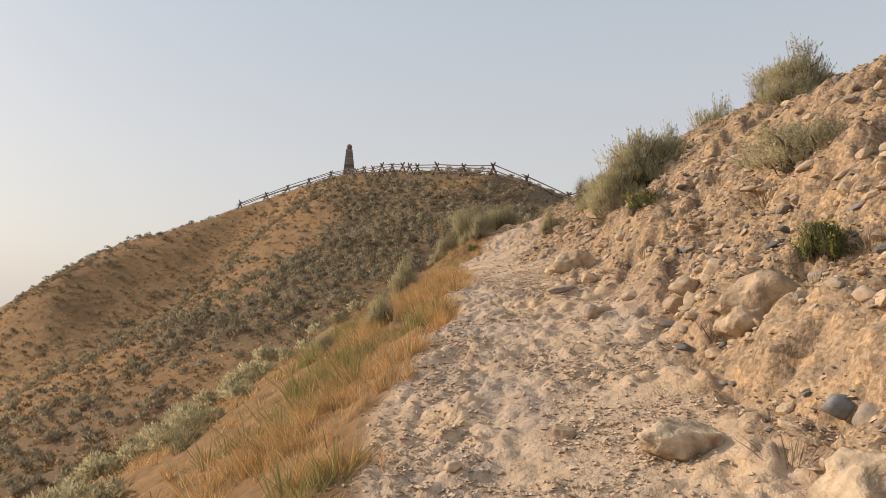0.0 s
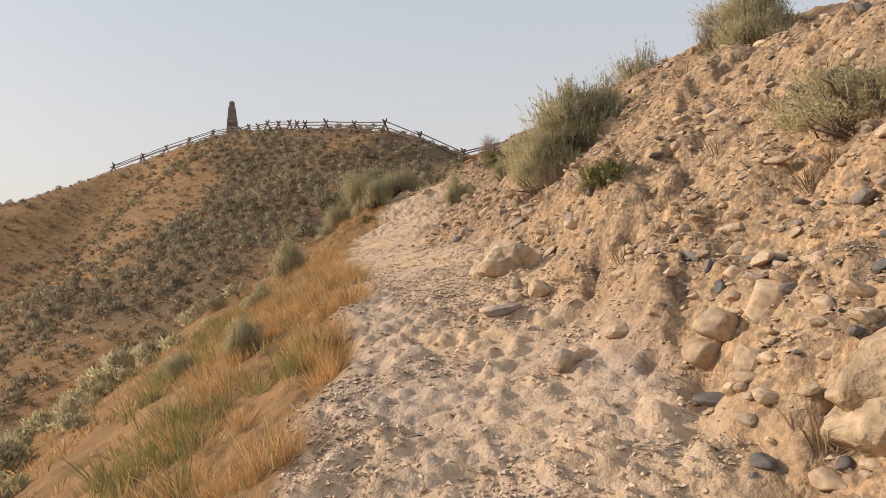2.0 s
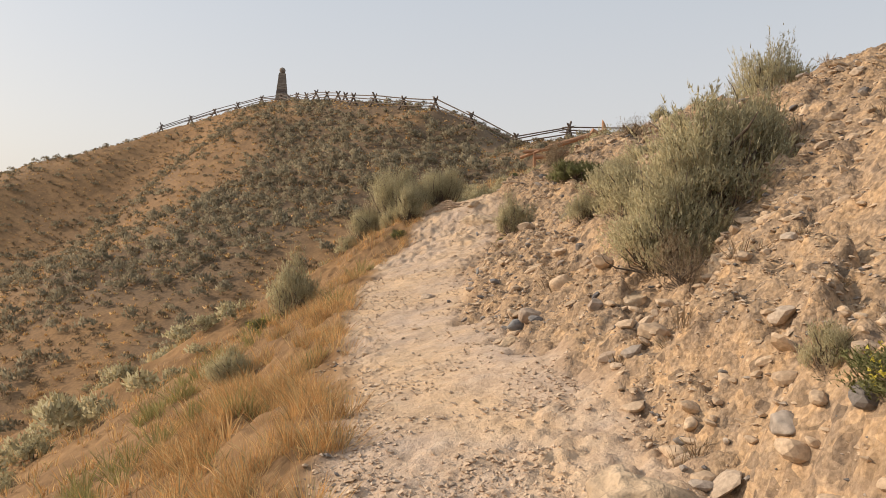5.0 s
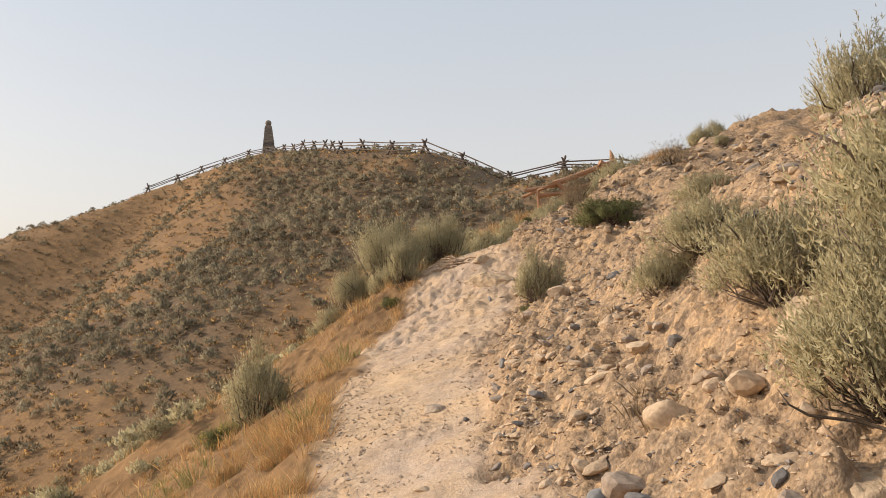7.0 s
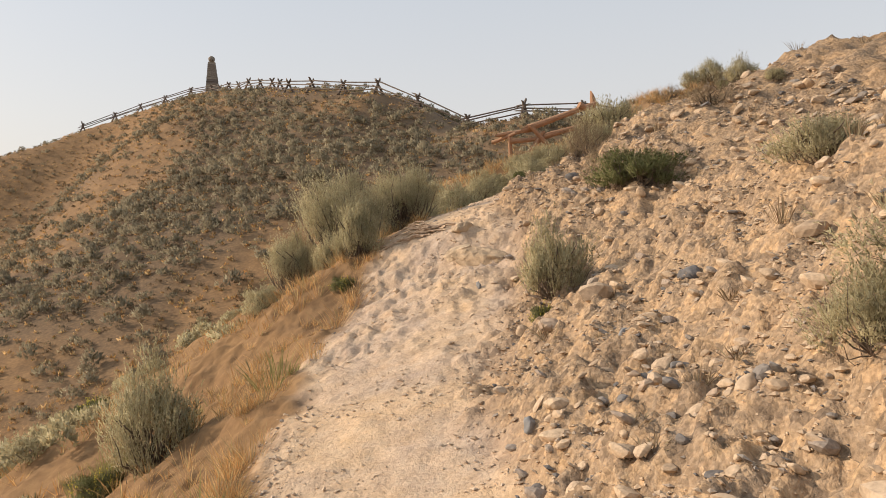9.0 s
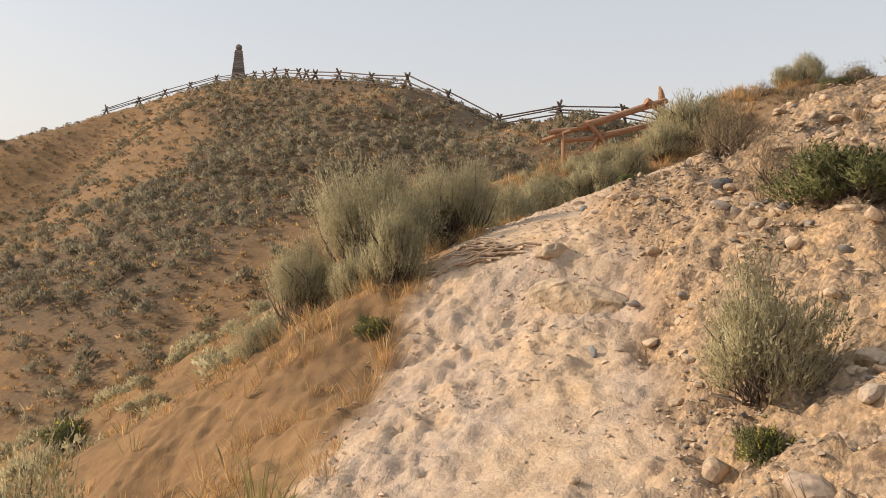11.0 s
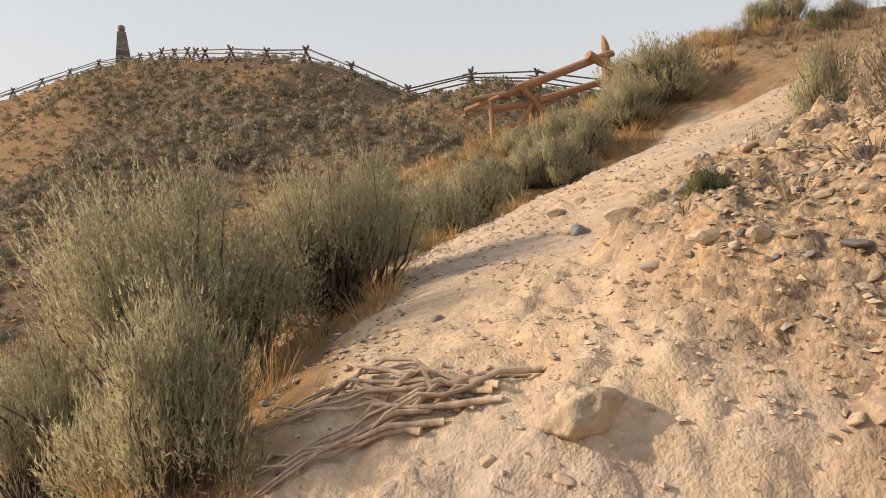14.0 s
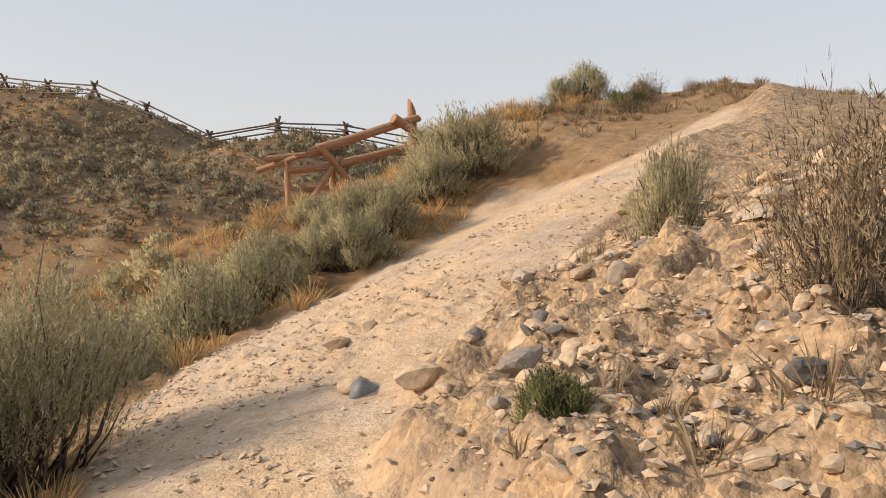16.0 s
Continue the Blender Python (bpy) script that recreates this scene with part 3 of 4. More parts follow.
# ---- shrubs: x, y, width, height ----
for x, y, w, h in ((2.95, 10.9, 1.25, 1.10), (3.4, 11.2, 0.75, 0.7), (2.62, 10.65, 0.85, 0.75), (2.42, 10.5, 0.9, 0.70), (2.65, 11.7, 0.9, 0.65), (5.73, 15.3, 1.3, 1.10), (5.28, 10.9, 1.3, 0.95), (4.55, 9.6, 0.9, 0.6),
                   (2.95, 5.95, 1.1, 0.52), (2.40, 16.4, 0.68, 0.70), (2.1, 8.05, 0.24, 0.24), (2.83, 12.9, 0.75, 0.50), (2.56, 13.0, 0.5, 0.40),
                   (5.62, 19.1, 0.45, 0.38), (5.62, 18.4, 0.28, 0.22), (3.92, 15.2, 0.72, 0.42), (0.98, 19.45, 0.62, 0.88), (0.72, 19.95, 0.55, 0.62), (4.42, 20.6, 0.42, 0.55)):
    shrub(x, y, w, h)
for x, y, w, h in ((-0.1, 19.6, 0.6, 0.45), (-0.7, 8.6, 0.4, 0.45), (-1.6, 10.5, 0.5, 0.4), (4.9, 25.7, 1.0, 0.85), (5.55, 26.3, 1.1, 0.95), (5.1, 26.5, 0.9, 0.85), (3.1, 24.9, 1.4, 1.1), (2.4, 24.7, 1.2, 1.05), (4.55, 25.95, 0.85, 0.66), (4.8, 26.6, 0.7, 0.5),
                   (2.15, 23.6, 1.2, 1.0), (4.2, 26.4, 1.1, 0.6), (1.5, 23.2, 1.2, 0.8), (6.45, 26.9, 1.15, 0.90), (7.2, 27.1, 1.5, 1.25), (6.95, 27.6, 1.3, 1.0), (5.0, 27.4, 0.8, 0.5), (3.8, 25.6, 1.2, 0.95), (10.25, 28.3, 0.95, 0.85), (9.75, 28.4, 0.65, 0.60), (11.2, 28.0, 0.5, 0.40),
                   (-0.82, 17.0, 0.85, 1.15), (-1.0, 13.2, 0.6, 0.5), (1.9, 24.6, 1.0, 0.7)):
    shrub(x, y, w, h)
for x, y, w, h in ((1.72, 21.4, 1.35, 1.25), (0.90, 20.95, 1.9, 1.75), (0.20, 21.0, 1.1, 1.25)):
    shrub(x, y, w, h, "open", limbs=13)
for x, y, w, h in ((4.9, 11.2, 0.5, 0.6), (4.93, 18.5, 0.8, 0.4), (3.7, 19.1, 0.6, 0.5), (3.45, 18.15, 0.4, 0.4), (3.6, 19.25, 0.4, 0.55), (10.6, 27.3, 0.9, 0.45), (9.2, 27.3, 0.5, 0.25), (9.8, 26.9, 0.6, 0.28), (8.9, 27.7, 0.6, 0.35), (11.6, 27.2, 0.5, 0.25), (2.35, 10.0, 0.5, 0.35)):
    shrub(x, y, w, h, "dry")
for x, y, w, h, yellow in ((2.36, 4.6, 0.45, 0.36, True), (2.08, 7.5, 0.55, 0.24, True), (3.64, 17.55, 1.0, 0.48, False), (2.95, 19.5, 0.22, 0.19, False),
                           (10.1, 27.2, 0.7, 0.42, False), (-1.3, 17.2, 0.55, 0.35, True), (-4.35, 27.4, 1.1, 0.65, True), (0.80, 18.8, 0.34, 0.22, True), (2.25, 16.1, 0.3, 0.22, True)):
    shrub(x, y, w, h, "olive", yellow, "low shrub with small yellow flowers" if yellow else "")

# sagebrush down the near slope, each one a thing
count = 0
while count < 195:
    x, y = rng.uniform(-26, 3), rng.uniform(2, 46)
    left = float(np.interp(y, SPINE[:, 0], SPINE[:, 1]))
    if x > left - (3.4 if 10 < y < 22 else 2.2) or hill_land(np.array(x), np.array(y)) > near_land(np.array(x), np.array(y)) + 3:
        continue
    if rng.uniform() > 0.35 + 0.65 * float(value_noise(np.array(x / 4), np.array(y / 4), 77) + 0.5):
        continue
    w = rng.uniform(0.35, 1.15)
    shrub(x, y, w, w * rng.uniform(0.55, 0.8), "small", group="sagebrush down the slope", limbs=1)
    count += 1


# ---- stuff: far sagebrush, grass, pebbles ----
def clumps(name, spots, wide, high, leaves, leaf, mat, seed):
    """Many small shrubs, each of a few lumps of short leaves, in one mesh."""
    r = np.random.default_rng(seed)
    n, lumps = len(spots), 4
    span = np.stack([wide, wide, high], 1)
    middle = r.uniform(-0.27, 0.27, (n, lumps, 3)) * np.array((1, 1, 0.5)) + np.array((0, 0, 0.22))
    j = np.repeat(np.arange(n), leaves)
    pick = middle[j, r.integers(lumps, size=len(j))]
    way = r.normal(size=(len(j), 3)); way[:, 2] = np.abs(way[:, 2]) * 1.1 - 0.25
    way = unit(way)
    local = pick + way * (0.26 * r.uniform(0.3, 1.0, len(j)) ** 0.5)[:, None]
    base = spots[j] + local * span[j]
    out = unit(way * 0.6 + np.array((0, 0, 0.7)) + r.normal(size=way.shape) * 0.35)
    side = unit(np.cross(out, r.normal(size=out.shape)))
    size = (leaf * wide[j] * r.uniform(0.7, 1.4, len(j)))[:, None]
    v = np.stack([base - side * size * 0.33, base + side * size * 0.33, base + out * size], 1).reshape(-1, 3)
    face = unit(way * 0.6 + 0.6 * unit(local) + r.normal(size=way.shape) * 0.12)
    return new(name, mesh_from(name, v, np.arange(len(v)).reshape(-1, 3), mat, True, np.repeat(face, 3, 0)))


def scatter(n, x0, x1, y0, y1, keep, seed):
    """n random places for which keep(x, y) beats a random draw."""
    r = np.random.default_rng(seed)
    found = np.zeros((0, 2))
    while len(found) < n:
        p = np.stack([r.uniform(x0, x1, 4 * n), r.uniform(y0, y1, 4 * n)], 1)
        found = np.concatenate([found, p[keep(p[:, 0], p[:, 1]) > r.uniform(0, 1, 4 * n)]])
    found = found[:n]
    return np.column_stack([found, ground_z(found[:, 0], found[:, 1])])


def off_edge(x, y):
    return np.interp(y, SPINE[:, 0], SPINE[:, 1]) - x


def tuft(x, y, size, seed, level=0.5):
    return smoothstep(level - 0.1, level + 0.2, value_noise(x / size, y / size, seed) + 0.5)


FENCE = np.array([(-36, 133), (-31.2, 136.0), (-16.4, 128.0), (-5.4, 100.4), (-2.6, 89.0), (6.0, 78.4), (9.5, 74.4), (12.9, 72.2), (14.4, 71.4), (18.1, 70.4), (25, 67.5), (30, 65)])


def from_fence(x, y):
    """How far off the hilltop fence a place lies."""
    best = np.full(np.shape(x), 1e9)
    for (ax, ay), (bx, by) in zip(FENCE[:-1], FENCE[1:]):
        n = (bx - ax) ** 2 + (by - ay) ** 2
        t = np.clip(((x - ax) * (bx - ax) + (y - ay) * (by - ay)) / n, 0, 1)
        best = np.minimum(best, np.hypot(x - ax - t * (bx - ax), y - ay - t * (by - ay)))
    return best


def far_keep(x, y):
    return smoothstep(1.2, 3.2, from_fence(x, y)) * (hill_land(x, y) > near_land(x, y) - 1.0) * brush_density(x, y)


def evenly(step, x0, x1, y0, y1, keep, seed):
    """Places about a step apart, so that neighbours stand clear of one another."""
    r = np.random.default_rng(seed)
    x, y = [v.ravel() for v in np.meshgrid(np.arange(x0, x1, step), np.arange(y0, y1, step))]
    x, y = x + r.uniform(-0.42, 0.42, len(x)) * step, y + r.uniform(-0.42, 0.42, len(x)) * step
    kept = keep(x, y) > r.uniform(0, 1, len(x))
    return np.column_stack([x[kept], y[kept], ground_z(x[kept], y[kept])])


spots = evenly(0.92, -70, 34, 26, 136, far_keep, 21)
size = 0.60 + 1.0 * np.random.default_rng(22).uniform(0, 1, len(spots)) ** 1.5
tagged(clumps("sagebrush_cover", spots, size, size * 0.85, 90, 0.13, SAGE_FAR, 23), "grey-brown sagebrush covering the far hillside", "shrubs", kind="stuff")
spots = scatter(7500, -70, 34, 26, 136, lambda x, y: (0.2 + 0.8 * tuft(x, y, 5.0, 87, 0.45)) * smoothstep(0.6, 1.5, from_fence(x, y)) * (hill_land(x, y) > near_land(x, y) - 1.0), 28)
size = np.random.default_rng(29).uniform(0.35, 0.75, len(spots))
tagged(clumps("low_brush_cover", spots, size, size * 0.8, 28, 0.18, BRUSH_FAR, 30), "low brown brush between the sagebrush of the far hillside", "shrubs", kind="stuff")


def slope_keep(x, y):
    return (off_edge(x, y) > 3.0) * (near_land(x, y) > hill_land(x, y) - 1.0) * (0.25 + 0.75 * tuft(x, y, 3.0, 78))


spots = scatter(430, -30, 4, 4, 48, slope_keep, 71)
size = np.random.default_rng(72).uniform(0.35, 0.95, len(spots))
tagged(clumps("slope_brush", spots, size, size * 0.9, 300, 0.085, SAGE, 73), "grey sagebrush scattered down the slope below the trail", "shrubs", kind="stuff")
spots = scatter(16000, -70, 34, 24, 136, lambda x, y: 1.0 * (hill_land(x, y) > near_land(x, y) - 1.5), 24)
size = np.random.default_rng(25).uniform(0.15, 0.42, len(spots))
tagged(clumps("dry_grass_tufts", spots, size, size * 0.6, 10, 0.4, STRAW, 26), "orange-brown dry grass tufts on the far hillside", "grass", kind="stuff")


def grass(name, n, x0, x1, y0, y1, keep, low, high, wide, mat, seed, words, each=28):
    """Tufts of thin blades that fan out from their roots."""
    r = np.random.default_rng(seed)
    roots = scatter(n // each, x0, x1, y0, y1, keep, seed)
    j = np.repeat(np.arange(len(roots)), each)
    m = len(j)
    tall = (low + (high - low) * r.uniform(0, 1, len(roots)) ** 1.4)[j] * r.uniform(0.55, 1.1, m)
    lean = r.normal(size=(m, 2))
    spread = r.uniform(0.15, 0.45, len(roots))[j]
    way = np.column_stack([lean * spread[:, None], np.ones(m)]); way /= np.linalg.norm(way, axis=1, keepdims=True)
    base = roots[j] + np.column_stack([lean * (0.14 * tall)[:, None] + r.normal(size=(m, 2)) * 0.012, np.full(m, -0.02)])
    bend = np.column_stack([lean * (tall * 0.12)[:, None], -tall * 0.05])
    v, f = blades(base, way, tall, r.uniform(0.6, 1.4, m) * wide, bend, seed)
    return tagged(new(name, mesh_from(name, v, f, mat, False)), words, "grass", kind="stuff")


grass("dry_grass", 76000, -3.2, 3, -1, 21, lambda x, y: (smoothstep(-0.12, 0.08, off_edge(x, y)) * (1 - smoothstep(0.5, 1.9, off_edge(x, y)))) * (0.02 + tuft(x, y, 0.24, 41, 0.6)) * (1 - 0.75 * smoothstep(15.5, 17.0, y)),
      0.08, 0.28, 0.0032, STRAW, 42, "tall golden dry grass along the edge of the trail")
grass("dry_grass_slope", 90000, -14, 3, 1, 40, lambda x, y: (off_edge(x, y) > 0.7) * (0.1 + tuft(x, y, 0.4, 43, 0.55)), 0.08, 0.26, 0.009, STRAW, 44, "orange dry grass on the slope below the trail", 10)
grass("shelf_grass", 46000, 1.5, 14, 22, 37, lambda x, y: (off_edge(x, y) > 0.0) * (0.1 + tuft(x, y, 0.6, 49, 0.5)), 0.10, 0.32, 0.008, STRAW, 50, "dry grass between the trail and the log fence")
grass("knoll_grass", 16000, 8, 16, 25, 32, lambda x, y: (1 - np.clip(2 * sum(zones(x, y)), 0, 1)) * (0.12 + tuft(x, y, 0.5, 52, 0.5)), 0.06, 0.22, 0.010, DRY, 57, "dry brown grass on the knoll above the trail")
grass("green_grass", 10000, -3, 2, 0, 18, lambda x, y: (off_edge(x, y) > 0.1) * (off_edge(x, y) < 2.2) * tuft(x, y, 0.6, 45, 0.68), 0.10, 0.36, 0.006, GREEN, 46, "green grass tufts among the dry grass")
grass("bank_grass", 6000, 1, 7, 3, 22, lambda x, y: zones(x, y)[1] * tuft(x, y, 0.35, 47, 0.74), 0.06, 0.22, 0.005, DRY, 48, "sparse dry grass on the stony bank")


def stone_verts(seed, level, rough=0.22):
    bm = bmesh.new()
    if level:
        bmesh.ops.create_icosphere(bm, subdivisions=level, radius=0.5)
    else:
        corners = [bm.verts.new(Vector(c) * 0.5) for c in ((1, 0, 0), (0, 1, 0), (-1, 0, 0), (0, -1, 0), (0, 0, 1), (0, 0, -1))]
        for k in range(4):
            bm.faces.new((corners[k], corners[(k + 1) % 4], corners[4])), bm.faces.new((corners[(k + 1) % 4], corners[k], corners[5]))
        bm.verts.index_update()
    out = []
    r = np.random.default_rng(seed)
    cuts = r.normal(size=(14, 3)); cuts /= np.linalg.norm(cuts, axis=1, keepdims=True)
    deep = r.uniform(0.27, 0.44, 14)
    for v in bm.verts:
        p = np.array(v.co)
        for c, d in zip(cuts, deep):
            over = p @ c - d
            if over > 0:
                p = p - c * over * 0.85
        if not level:
            p = p * r.uniform(0.75, 1.25)
        p = p * (1 + rough * noise.fractal(Vector(p * 3.1 + seed), 0.6, 2.0, 3) * 0.5)
        out.append(p)
    faces = np.array([[v.index for v in f.verts] for f in bm.faces])
    bm.free()
    return np.array(out), faces


def rubble(name, n, keep, small, large, level, mat, seed, words, x0=-1.2, x1=6, y0=1, y1=24, flat=0.6, sink=0.2):
    """Loose stones too many to count, in one mesh."""
    r = np.random.default_rng(seed)
    spots = scatter(n, x0, x1, y0, y1, keep, seed)
    shapes = [stone_verts(seed * 10 + k, level) for k in range(6)]
    verts, faces, base = [], [], 0
    for k, (v, f) in enumerate(shapes):
        s = spots[k::6]
        m = len(s)
        size = small * (large / small) ** (r.uniform(0, 1, m) ** 2.2)
        q = r.uniform(0, 2 * math.pi, m)
        stretch = np.stack([r.uniform(0.8, 1.4, m), r.uniform(0.7, 1.0, m), flat * r.uniform(0.7, 1.3, m)], 1) * size[:, None]
        p = v[None] * stretch[:, None]
        c, d = np.cos(q)[:, None], np.sin(q)[:, None]
        tilt = r.normal(size=(m, 1)) * 0.35
        x, y, z = p[..., 0] * c - p[..., 1] * d, p[..., 0] * d + p[..., 1] * c, p[..., 2]
        p = np.stack([x, y, z + x * tilt], -1) + (s + np.stack([0 * size, 0 * size, size * flat * (0.5 - sink)], 1))[:, None]
        verts.append(p.reshape(-1, 3))
        faces.append((f[None] + (np.arange(m) * len(v))[:, None, None] + base).reshape(-1, 3))
        base += m * len(v)
    me = mesh_from(name, np.concatenate(verts), np.concatenate(faces), mat, False)
    return tagged(new(name, me), words, "stones", kind="stuff")


rubble("trail_gravel", 34000, lambda x, y: zones(x, y)[0] * (1 - 0.8 * smoothstep(7, 11, y)) * (0.10 + tuft(x, y, 0.35, 51, 0.45)), 0.010, 0.05, 0, DUSTY, 52, "loose tan gravel chips on the trail", flat=0.5)
rubble("bank_gravel", 42000, lambda x, y: np.clip(zones(x, y)[1] + 0.25 * (np.abs(off_edge(x, y)) < 0.2), 0, 1) * (0.15 + tuft(x, y, 0.5, 55)), 0.014, 0.058, 0, PEBBLE, 56, "loose grey and tan gravel on the stony bank")
rubble("bank_cobbles", 3200, lambda x, y: zones(x, y)[1] * (0.2 + tuft(x, y, 0.7, 53)), 0.05, 0.16, 2, PEBBLE, 54, "rounded cobbles bedded in the stony bank", flat=0.55, sink=0.3)

# ---- stones one could count ----
ROCKS = []
for k in range(7):
    v, f = stone_verts(200 + k, 3 if k < 3 else 2)
    ROCKS.append(mesh_from("stone", v, f, STONE, k < 3))
grey_verts, grey_faces = stone_verts(221, 3, 0.4)
GREY_ROCK = mesh_from("stone", grey_verts, grey_faces, varied("grey_stone", [(0.0, (0.13, 0.13, 0.135)), (1.0, (0.24, 0.235, 0.23))], 25, 0.35, 0.85, 0.4, 0.01), True)
TAN_ROCKS = []
for k in range(3):
    v, f = stone_verts(230 + k, 4, 0.4)
    TAN_ROCKS.append(mesh_from("boulder", v, f, TAN_STONE, True))


def rock(x, y, sx, sy, sz, turn=0.0, boulder=False, sink=0.3, label="", tilt=0.0):
    meshes = TAN_ROCKS if boulder else ROCKS
    ob = new("boulder" if boulder else "stone", meshes[rng.integers(len(meshes))])
    z = float(ground_z(x, y)) + sz * (0.5 - sink)
    ob.matrix_basis = pose(x, y, z, tilt, rng.uniform(-12, 12), turn) @ Matrix.Diagonal((sx, sy, sz, 1))
    return tagged(ob, label or ("tan sandstone boulder half buried in the bank" if boulder else "rounded stone bedded in the dirt"), "rock", "boulders" if boulder else "stones")


rock(1.42, 8.05, 0.85, 0.6, 0.40, 20, True, 0.52)
rock(1.95, 4.5, 0.8, 0.5, 0.42, -15, True, 0.62)
rock(1.55, 2.75, 0.6, 0.45, 0.32, 30, True, 0.5)
rock(1.12, 3.5, 0.52, 0.32, 0.22, 12, True, 0.35, "brown lump of rock on the trail")
rock(1.8, 5.5, 0.30, 0.22, 0.2, 10), rock(1.95, 5.35, 0.2, 0.18, 0.2, 60), rock(1.2, 5.95, 0.24, 0.14, 0.14, 30)
rock(1.4, 7.15, 0.2, 0.17, 0.16, 0), rock(1.25, 7.2, 0.13, 0.13, 0.12, 0), rock(1.1, 6.95, 0.3, 0.2, 0.08, 15)
rock(3.22, 21.7, 0.16, 0.12, 0.10, 0), rock(3.42, 21.75, 0.10, 0.10, 0.13, 0), rock(3.05, 21.0, 0.22, 0.15, 0.10, 40)
rock(1.65, 11.3, 0.25, 0.2, 0.14), rock(2.0, 11.6, 0.28, 0.2, 0.18), rock(2.2, 11.2, 0.2, 0.16, 0.14), rock(2.4, 11.0, 0.4, 0.3, 0.3, 20, True)
rock(2.14, 18.84, 0.42, 0.24, 0.18, 30, True, 0.62, "pointed tan rock on the lip of the trail")
rock(3.15, 20.6, 0.25, 0.18, 0.14), rock(3.3, 19.1, 0.12, 0.1, 0.08), rock(3.45, 20.25, 0.26, 0.18, 0.2)
for x, y, _ in scatter(270, 0.0, 5.5, 1.5, 23, lambda x, y: np.clip(zones(x, y)[0] * 0.12 + zones(x, y)[1] * (1 - smoothstep(1.5, 4, x - 2)), 0, 1), 61):
    s = 0.06 * ((0.22 if y < 17 else 0.11) / 0.06) ** (rng.uniform() ** 2)
    rock(x, y, s * rng.uniform(0.9, 1.4), s * rng.uniform(0.7, 1.0), s * rng.uniform(0.5, 0.8), rng.uniform(0, 360), False, 0.45)


# ---- fences ----
def pole_mesh(name, mat, seed, sides=10):
    r = np.random.default_rng(seed)
    line = [(0.12 * r.normal() * 0.15, 0.12 * r.normal() * 0.15, t) for t in np.linspace(0, 1, 7)]
    line[0], line[-1] = (0, 0, 0), (0, 0, 1)
    me = join([tube(line, [0.5 * (1.08 - 0.2 * t) for t in np.linspace(0, 1, 7)], sides, r, 0.07)])
    me.name = name
    me.materials.append(mat)
    for face in me.polygons:  # sawn ends stay flat
        if abs(face.normal.z) > 0.8:
            face.use_smooth = False
    return me


PEELED_POLES = [pole_mesh("pole", PEELED, 300 + k) for k in range(3)]
GREY_POLES = [pole_mesh("pole", GREYWOOD, 310 + k, 7) for k in range(3)]


def pole(name, a, b, thick, parent, meshes, label=""):
    """A round pole from a to b, in the world, as a part of the fence."""
    a, b = Vector(a), Vector(b)
    way = b - a
    m = Matrix.Translation(a) @ way.to_track_quat("Z", "Y").to_matrix().to_4x4() @ Matrix.Diagonal((thick, thick, way.length, 1))
    return part(name, meshes[rng.integers(len(meshes))], parent, label, parent.matrix_world.inverted() @ m)


near_fence = tagged(new("log_fence"), "end of a log fence of peeled orange-brown poles above the trail", "fence")
FY = 30.5
for name, a, b, thick in (
        ("post", (7.97, FY + 0.05, 5.5), (7.96, FY + 0.05, 7.22), 0.19), ("rail", (6.05, FY - 0.05, 6.36), (7.98, FY - 0.12, 7.02), 0.17),
        ("rail", (6.50, FY, 6.14), (7.98, FY + 0.16, 6.54), 0.15), ("leg", (5.60, FY - 0.25, 5.05), (6.50, FY - 0.02, 6.26), 0.12),
        ("leg", (7.12, FY + 0.1, 5.40), (6.08, FY - 0.16, 6.45), 0.13), ("brace", (7.46, FY - 0.22, 6.97), (8.05, FY - 0.08, 6.72), 0.17),
        ("post", (5.60, FY, 4.95), (5.57, FY, 6.16), 0.12), ("post", (6.42, FY + 0.1, 5.0), (6.41, FY + 0.1, 6.10), 0.13),
        ("rail", (5.30, FY + 0.08, 6.20), (6.25, FY - 0.02, 6.33), 0.11), ("rail", (5.62, FY - 0.1, 6.01), (6.50, FY + 0.02, 6.10), 0.13),
        ("rail", (6.02, FY + 0.18, 5.71), (7.15, FY + 0.2, 5.84), 0.11), ("rail", (5.15, FY + 0.3, 6.02), (5.70, FY - 0.1, 6.22), 0.10)):
    pole(name, a, b, thick, near_fence, PEELED_POLES)


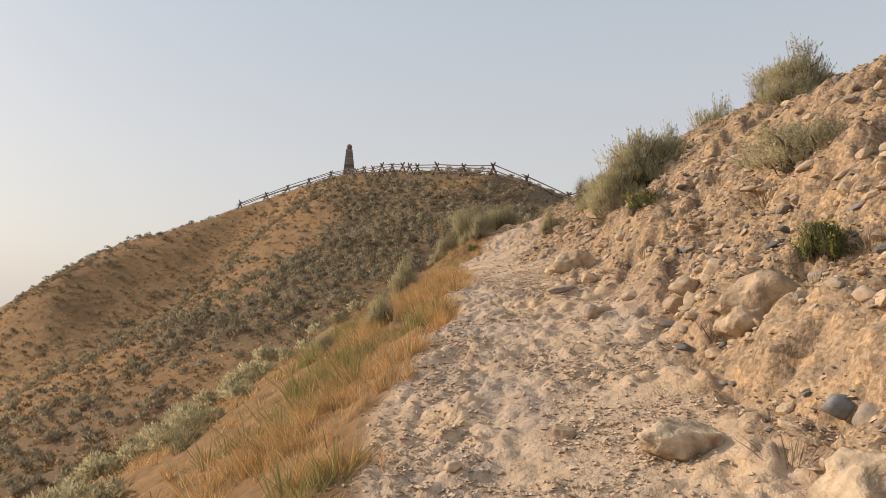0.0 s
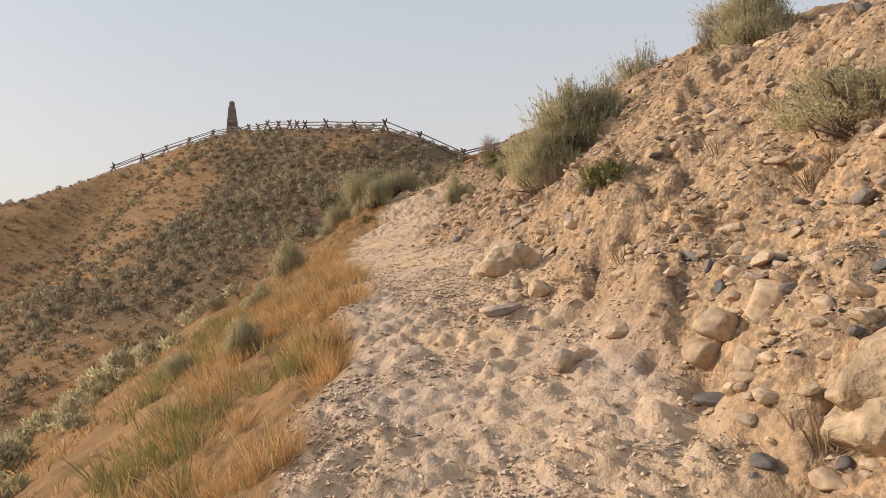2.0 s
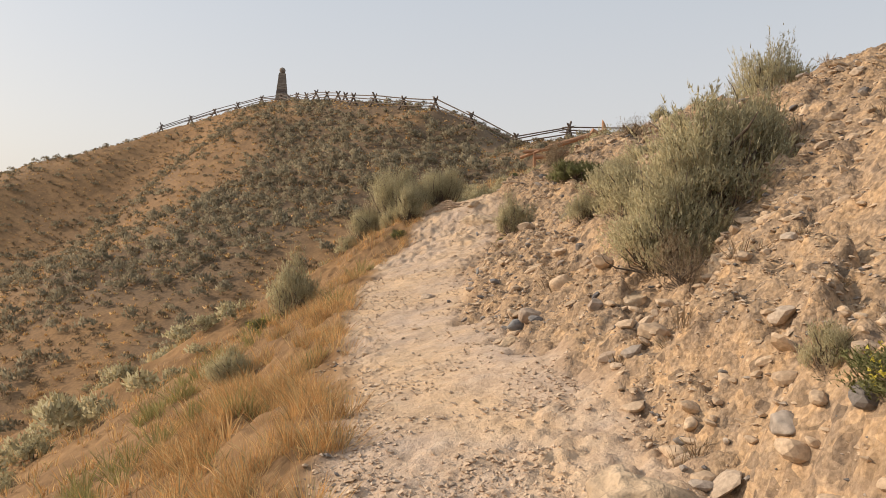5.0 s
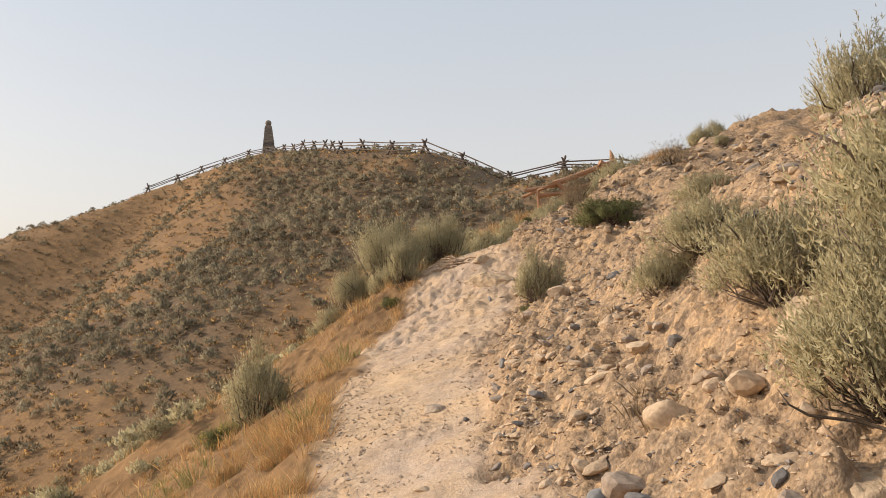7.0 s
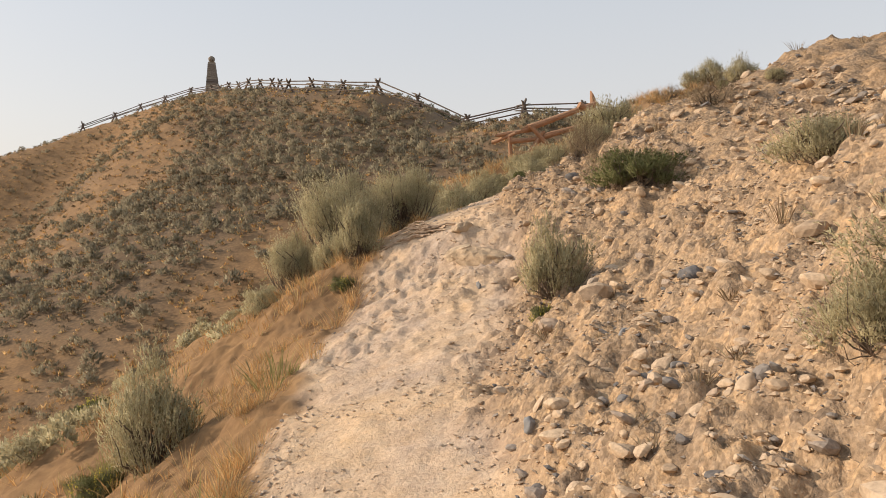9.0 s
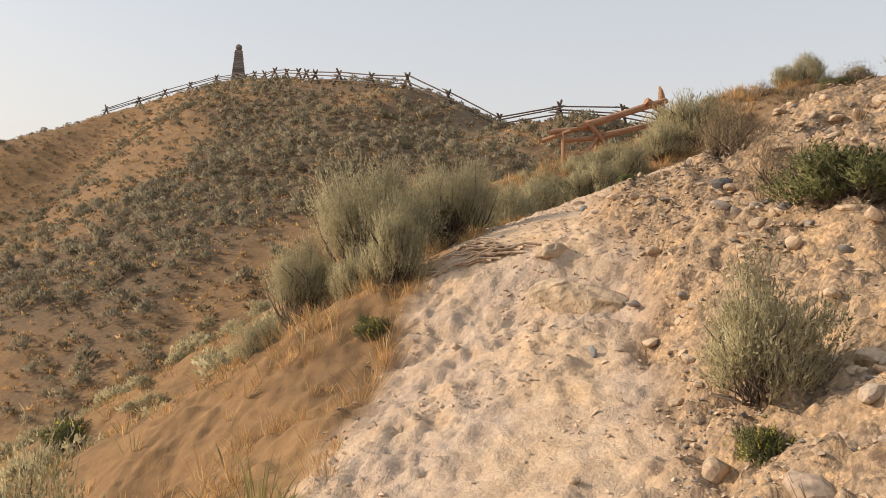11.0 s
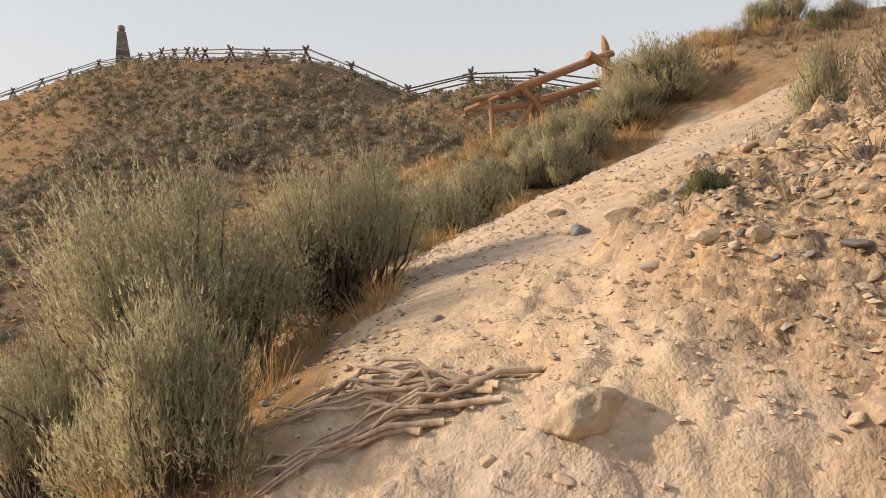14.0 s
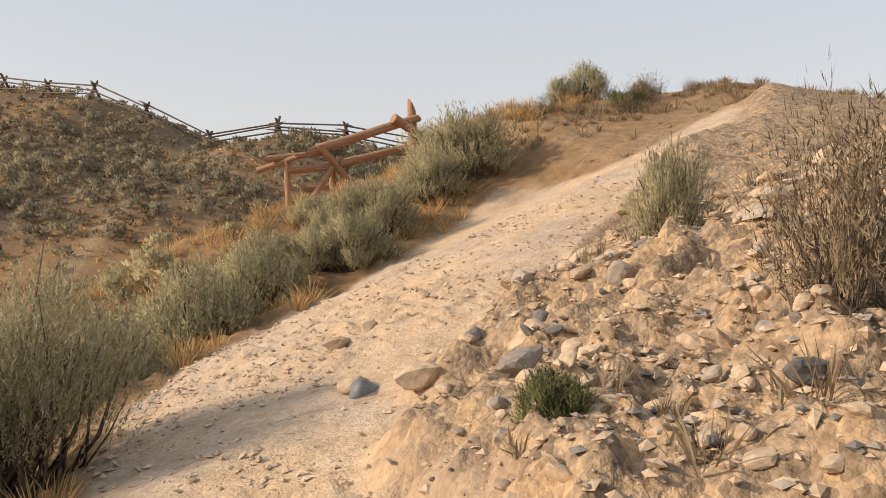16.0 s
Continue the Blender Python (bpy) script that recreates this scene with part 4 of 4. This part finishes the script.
def buck_fence(line, spacing, label):
    """A fence of crossed legs with rails between, along a line over the ground."""
    fence = tagged(new("buck_fence"), label, "fence")
    line = np.array(line, float)
    run = np.concatenate([[0], np.cumsum(np.hypot(*np.diff(line, axis=0).T))])
    stops = np.linspace(0, run[-1], max(2, int(run[-1] / spacing) + 1))
    spots = [(float(np.interp(s, run, line[:, 0])), float(np.interp(s, run, line[:, 1]))) for s in stops]
    heads = []
    for k, (x, y) in enumerate(spots):
        ax, ay = spots[min(k + 1, len(spots) - 1)], spots[max(k - 1, 0)]
        dx, dy = ax[0] - ay[0], ax[1] - ay[1]
        n = math.hypot(dx, dy)
        across = Vector((-dy / n, dx / n, 0)).lerp(Vector((1, 0, 0)), 0.5).normalized()
        foot = Vector((x, y, float(land(x, y))))
        for side in (-1, 1):
            pole("leg", foot + across * 0.55 * side - Vector((0, 0, 0.15)), foot - across * 0.22 * side + Vector((0, 0, 1.32 + rng.uniform(-0.12, 0.12))), 0.22, fence, GREY_POLES)
        heads.append((foot, across))
    for (a, u), (b, w) in zip(heads[:-1], heads[1:]):
        for high, side in ((1.05, 0.0), (0.72, 0.2), (0.36, 0.34)):
            over = (b - a).normalized() * 0.3
            pole("rail", a + Vector((0, 0, high + rng.uniform(-0.16, 0.16))) - u * side - over, b + Vector((0, 0, high + rng.uniform(-0.16, 0.16))) - w * side + over, 0.12, fence, GREY_POLES)
    return fence


buck_fence(FENCE, 4.6, "grey weathered buck-and-rail fence along the hilltop")


# ---- the stone marker on the hill ----
def monument():
    thing = tagged(new("stone_monument"), "tapering stone monument with a round ball on top", "monument")
    x, y = -16.4, 131.5
    thing.matrix_basis = pose(x, y, float(land(x, y)) - 0.3)
    courses = 15
    r = np.random.default_rng(5)
    for k in range(courses):
        low, high = k / courses, (k + 1) / courses
        half = 1.0 - 0.5 * (low + high) / 2
        bm = bmesh.new()
        bmesh.ops.create_cube(bm, size=1.0)
        bmesh.ops.subdivide_edges(bm, edges=bm.edges[:], cuts=2, use_grid_fill=True)
        for v in bm.verts:
            v.co = Vector((v.co.x * 2 * half * (1 + r.uniform(-0.05, 0.05)), v.co.y * 2 * half * (1 + r.uniform(-0.05, 0.05)), (v.co.z + 0.5) * 5.1 / courses * 0.95 + low * 5.1))
        me = bpy.data.meshes.new("course")
        bm.to_mesh(me); bm.free()
        me.materials.append(DARK_STONE)
        part("course", me, thing)
    bm = bmesh.new()
    bmesh.ops.create_icosphere(bm, subdivisions=3, radius=0.5)
    for v in bm.verts:
        v.co.z += 5.1 + 0.46
    me = bpy.data.meshes.new("ball")
    bm.to_mesh(me); bm.free()
    me.materials.append(DARK_STONE)
    part("ball", me, thing, "round grey stone ball")


monument()


# ---- the log and the roots in the lip of the trail ----
def roots():
    r = np.random.default_rng(9)
    thing = tagged(new("exposed_roots"), "bleached splintered roots lying over the lip of the trail", "roots")
    for k in range(17):
        a = np.array((1.92, 19.12, 3.72)) + r.normal(size=3) * (0.08, 0.05, 0.02)
        b = np.array((1.28, 19.36, 3.4)) + r.normal(size=3) * (0.10, 0.22, 0.05)
        line = []
        for t in np.linspace(0, 1, 9):
            p = a + (b - a) * t + r.normal(size=3) * 0.010
            p[2] = float(ground_z(p[0], p[1])) + 0.008 + 0.07 * math.sin(t * math.pi) * r.uniform(0.2, 1)
            line.append(p)
        me = join([tube(line, [0.0125 - 0.010 * t for t in np.linspace(0, 1, 9)], 6, r, 0.25)])
        me.materials.append(ROOTWOOD)
        part("root", me, thing)


roots()


rock(2.22, 18.22, 0.80, 0.30, 0.30, -40, True, 0.5, "long tan rock half buried in the lip of the trail")
rock(2.02, 18.5, 0.42, 0.24, 0.22, -35, True, 0.55, "tan rock half buried in the lip of the trail")
for x, y, w, h, turn in ((1.28, 6.02, 0.22, 0.13, 60), (1.45, 7.21, 0.16, 0.14, 0), (1.29, 7.28, 0.13, 0.14, 30), (1.73, 5.52, 0.26, 0.19, 10), (1.92, 5.36, 0.20, 0.18, 40), (1.70, 5.1, 0.17, 0.2, 80),
                         (0.60, 3.78, 0.15, 0.13, 0), (1.10, 7.10, 0.26, 0.10, 15), (2.30, 13.4, 0.16, 0.15, 20), (2.10, 16.2, 0.18, 0.13, 50), (2.42, 15.5, 0.26, 0.2, 0), (3.93, 20.36, 0.19, 0.13, 20)):
    rock(x, y, w, w * 0.72, h, turn, False, 0.48, "smooth tan stone lying at the edge of the trail")
for x, y, w, h, turn in ((1.74, 3.3, 0.24, 0.12, 0), (2.00, 5.95, 0.09, 0.10, 10), (1.95, 5.75, 0.13, 0.09, 30), (2.15, 5.6, 0.10, 0.08, 0), (2.50, 9.5, 0.22, 0.14, 15), (1.60, 11.41, 0.28, 0.12, 10), (2.34, 14.79, 0.14, 0.12, 0),
                         (1.66, 14.42, 0.13, 0.11, 40), (2.03, 17.55, 0.09, 0.10, 60), (3.05, 20.93, 0.20, 0.10, 20)):
    tagged(rock(x, y, w, w * 0.7, h, turn, False, 0.45, "dark blue-grey stone bedded in the pale dirt")).data = GREY_ROCK
for x, y, w, d, h, turn in ((1.86, 4.5, 0.60, 0.42, 0.34, 20), (2.43, 10.08, 0.22, 0.2, 0.26, 10), (2.56, 9.95, 0.2, 0.2, 0.22, 70), (1.49, 11.05, 0.38, 0.28, 0.2, 0), (2.16, 10.32, 0.24, 0.18, 0.14, 0)):
    rock(x, y, w, d, h, turn, True, 0.68)
# cobbles set in the outcrop beside the lower trail
for x, y, _ in scatter(90, 1.35, 3.0, 3.6, 8.8, lambda x, y: zones(x, y)[1] * (0.25 + tuft(x, y, 0.8, 66)), 67):
    s = rng.uniform(0.05, 0.12)
    rock(x, y, s * rng.uniform(1.0, 1.6), s * rng.uniform(0.8, 1.1), s * rng.uniform(0.6, 0.9), rng.uniform(0, 360), False, 0.40, "smooth river cobble set in the gravel outcrop")
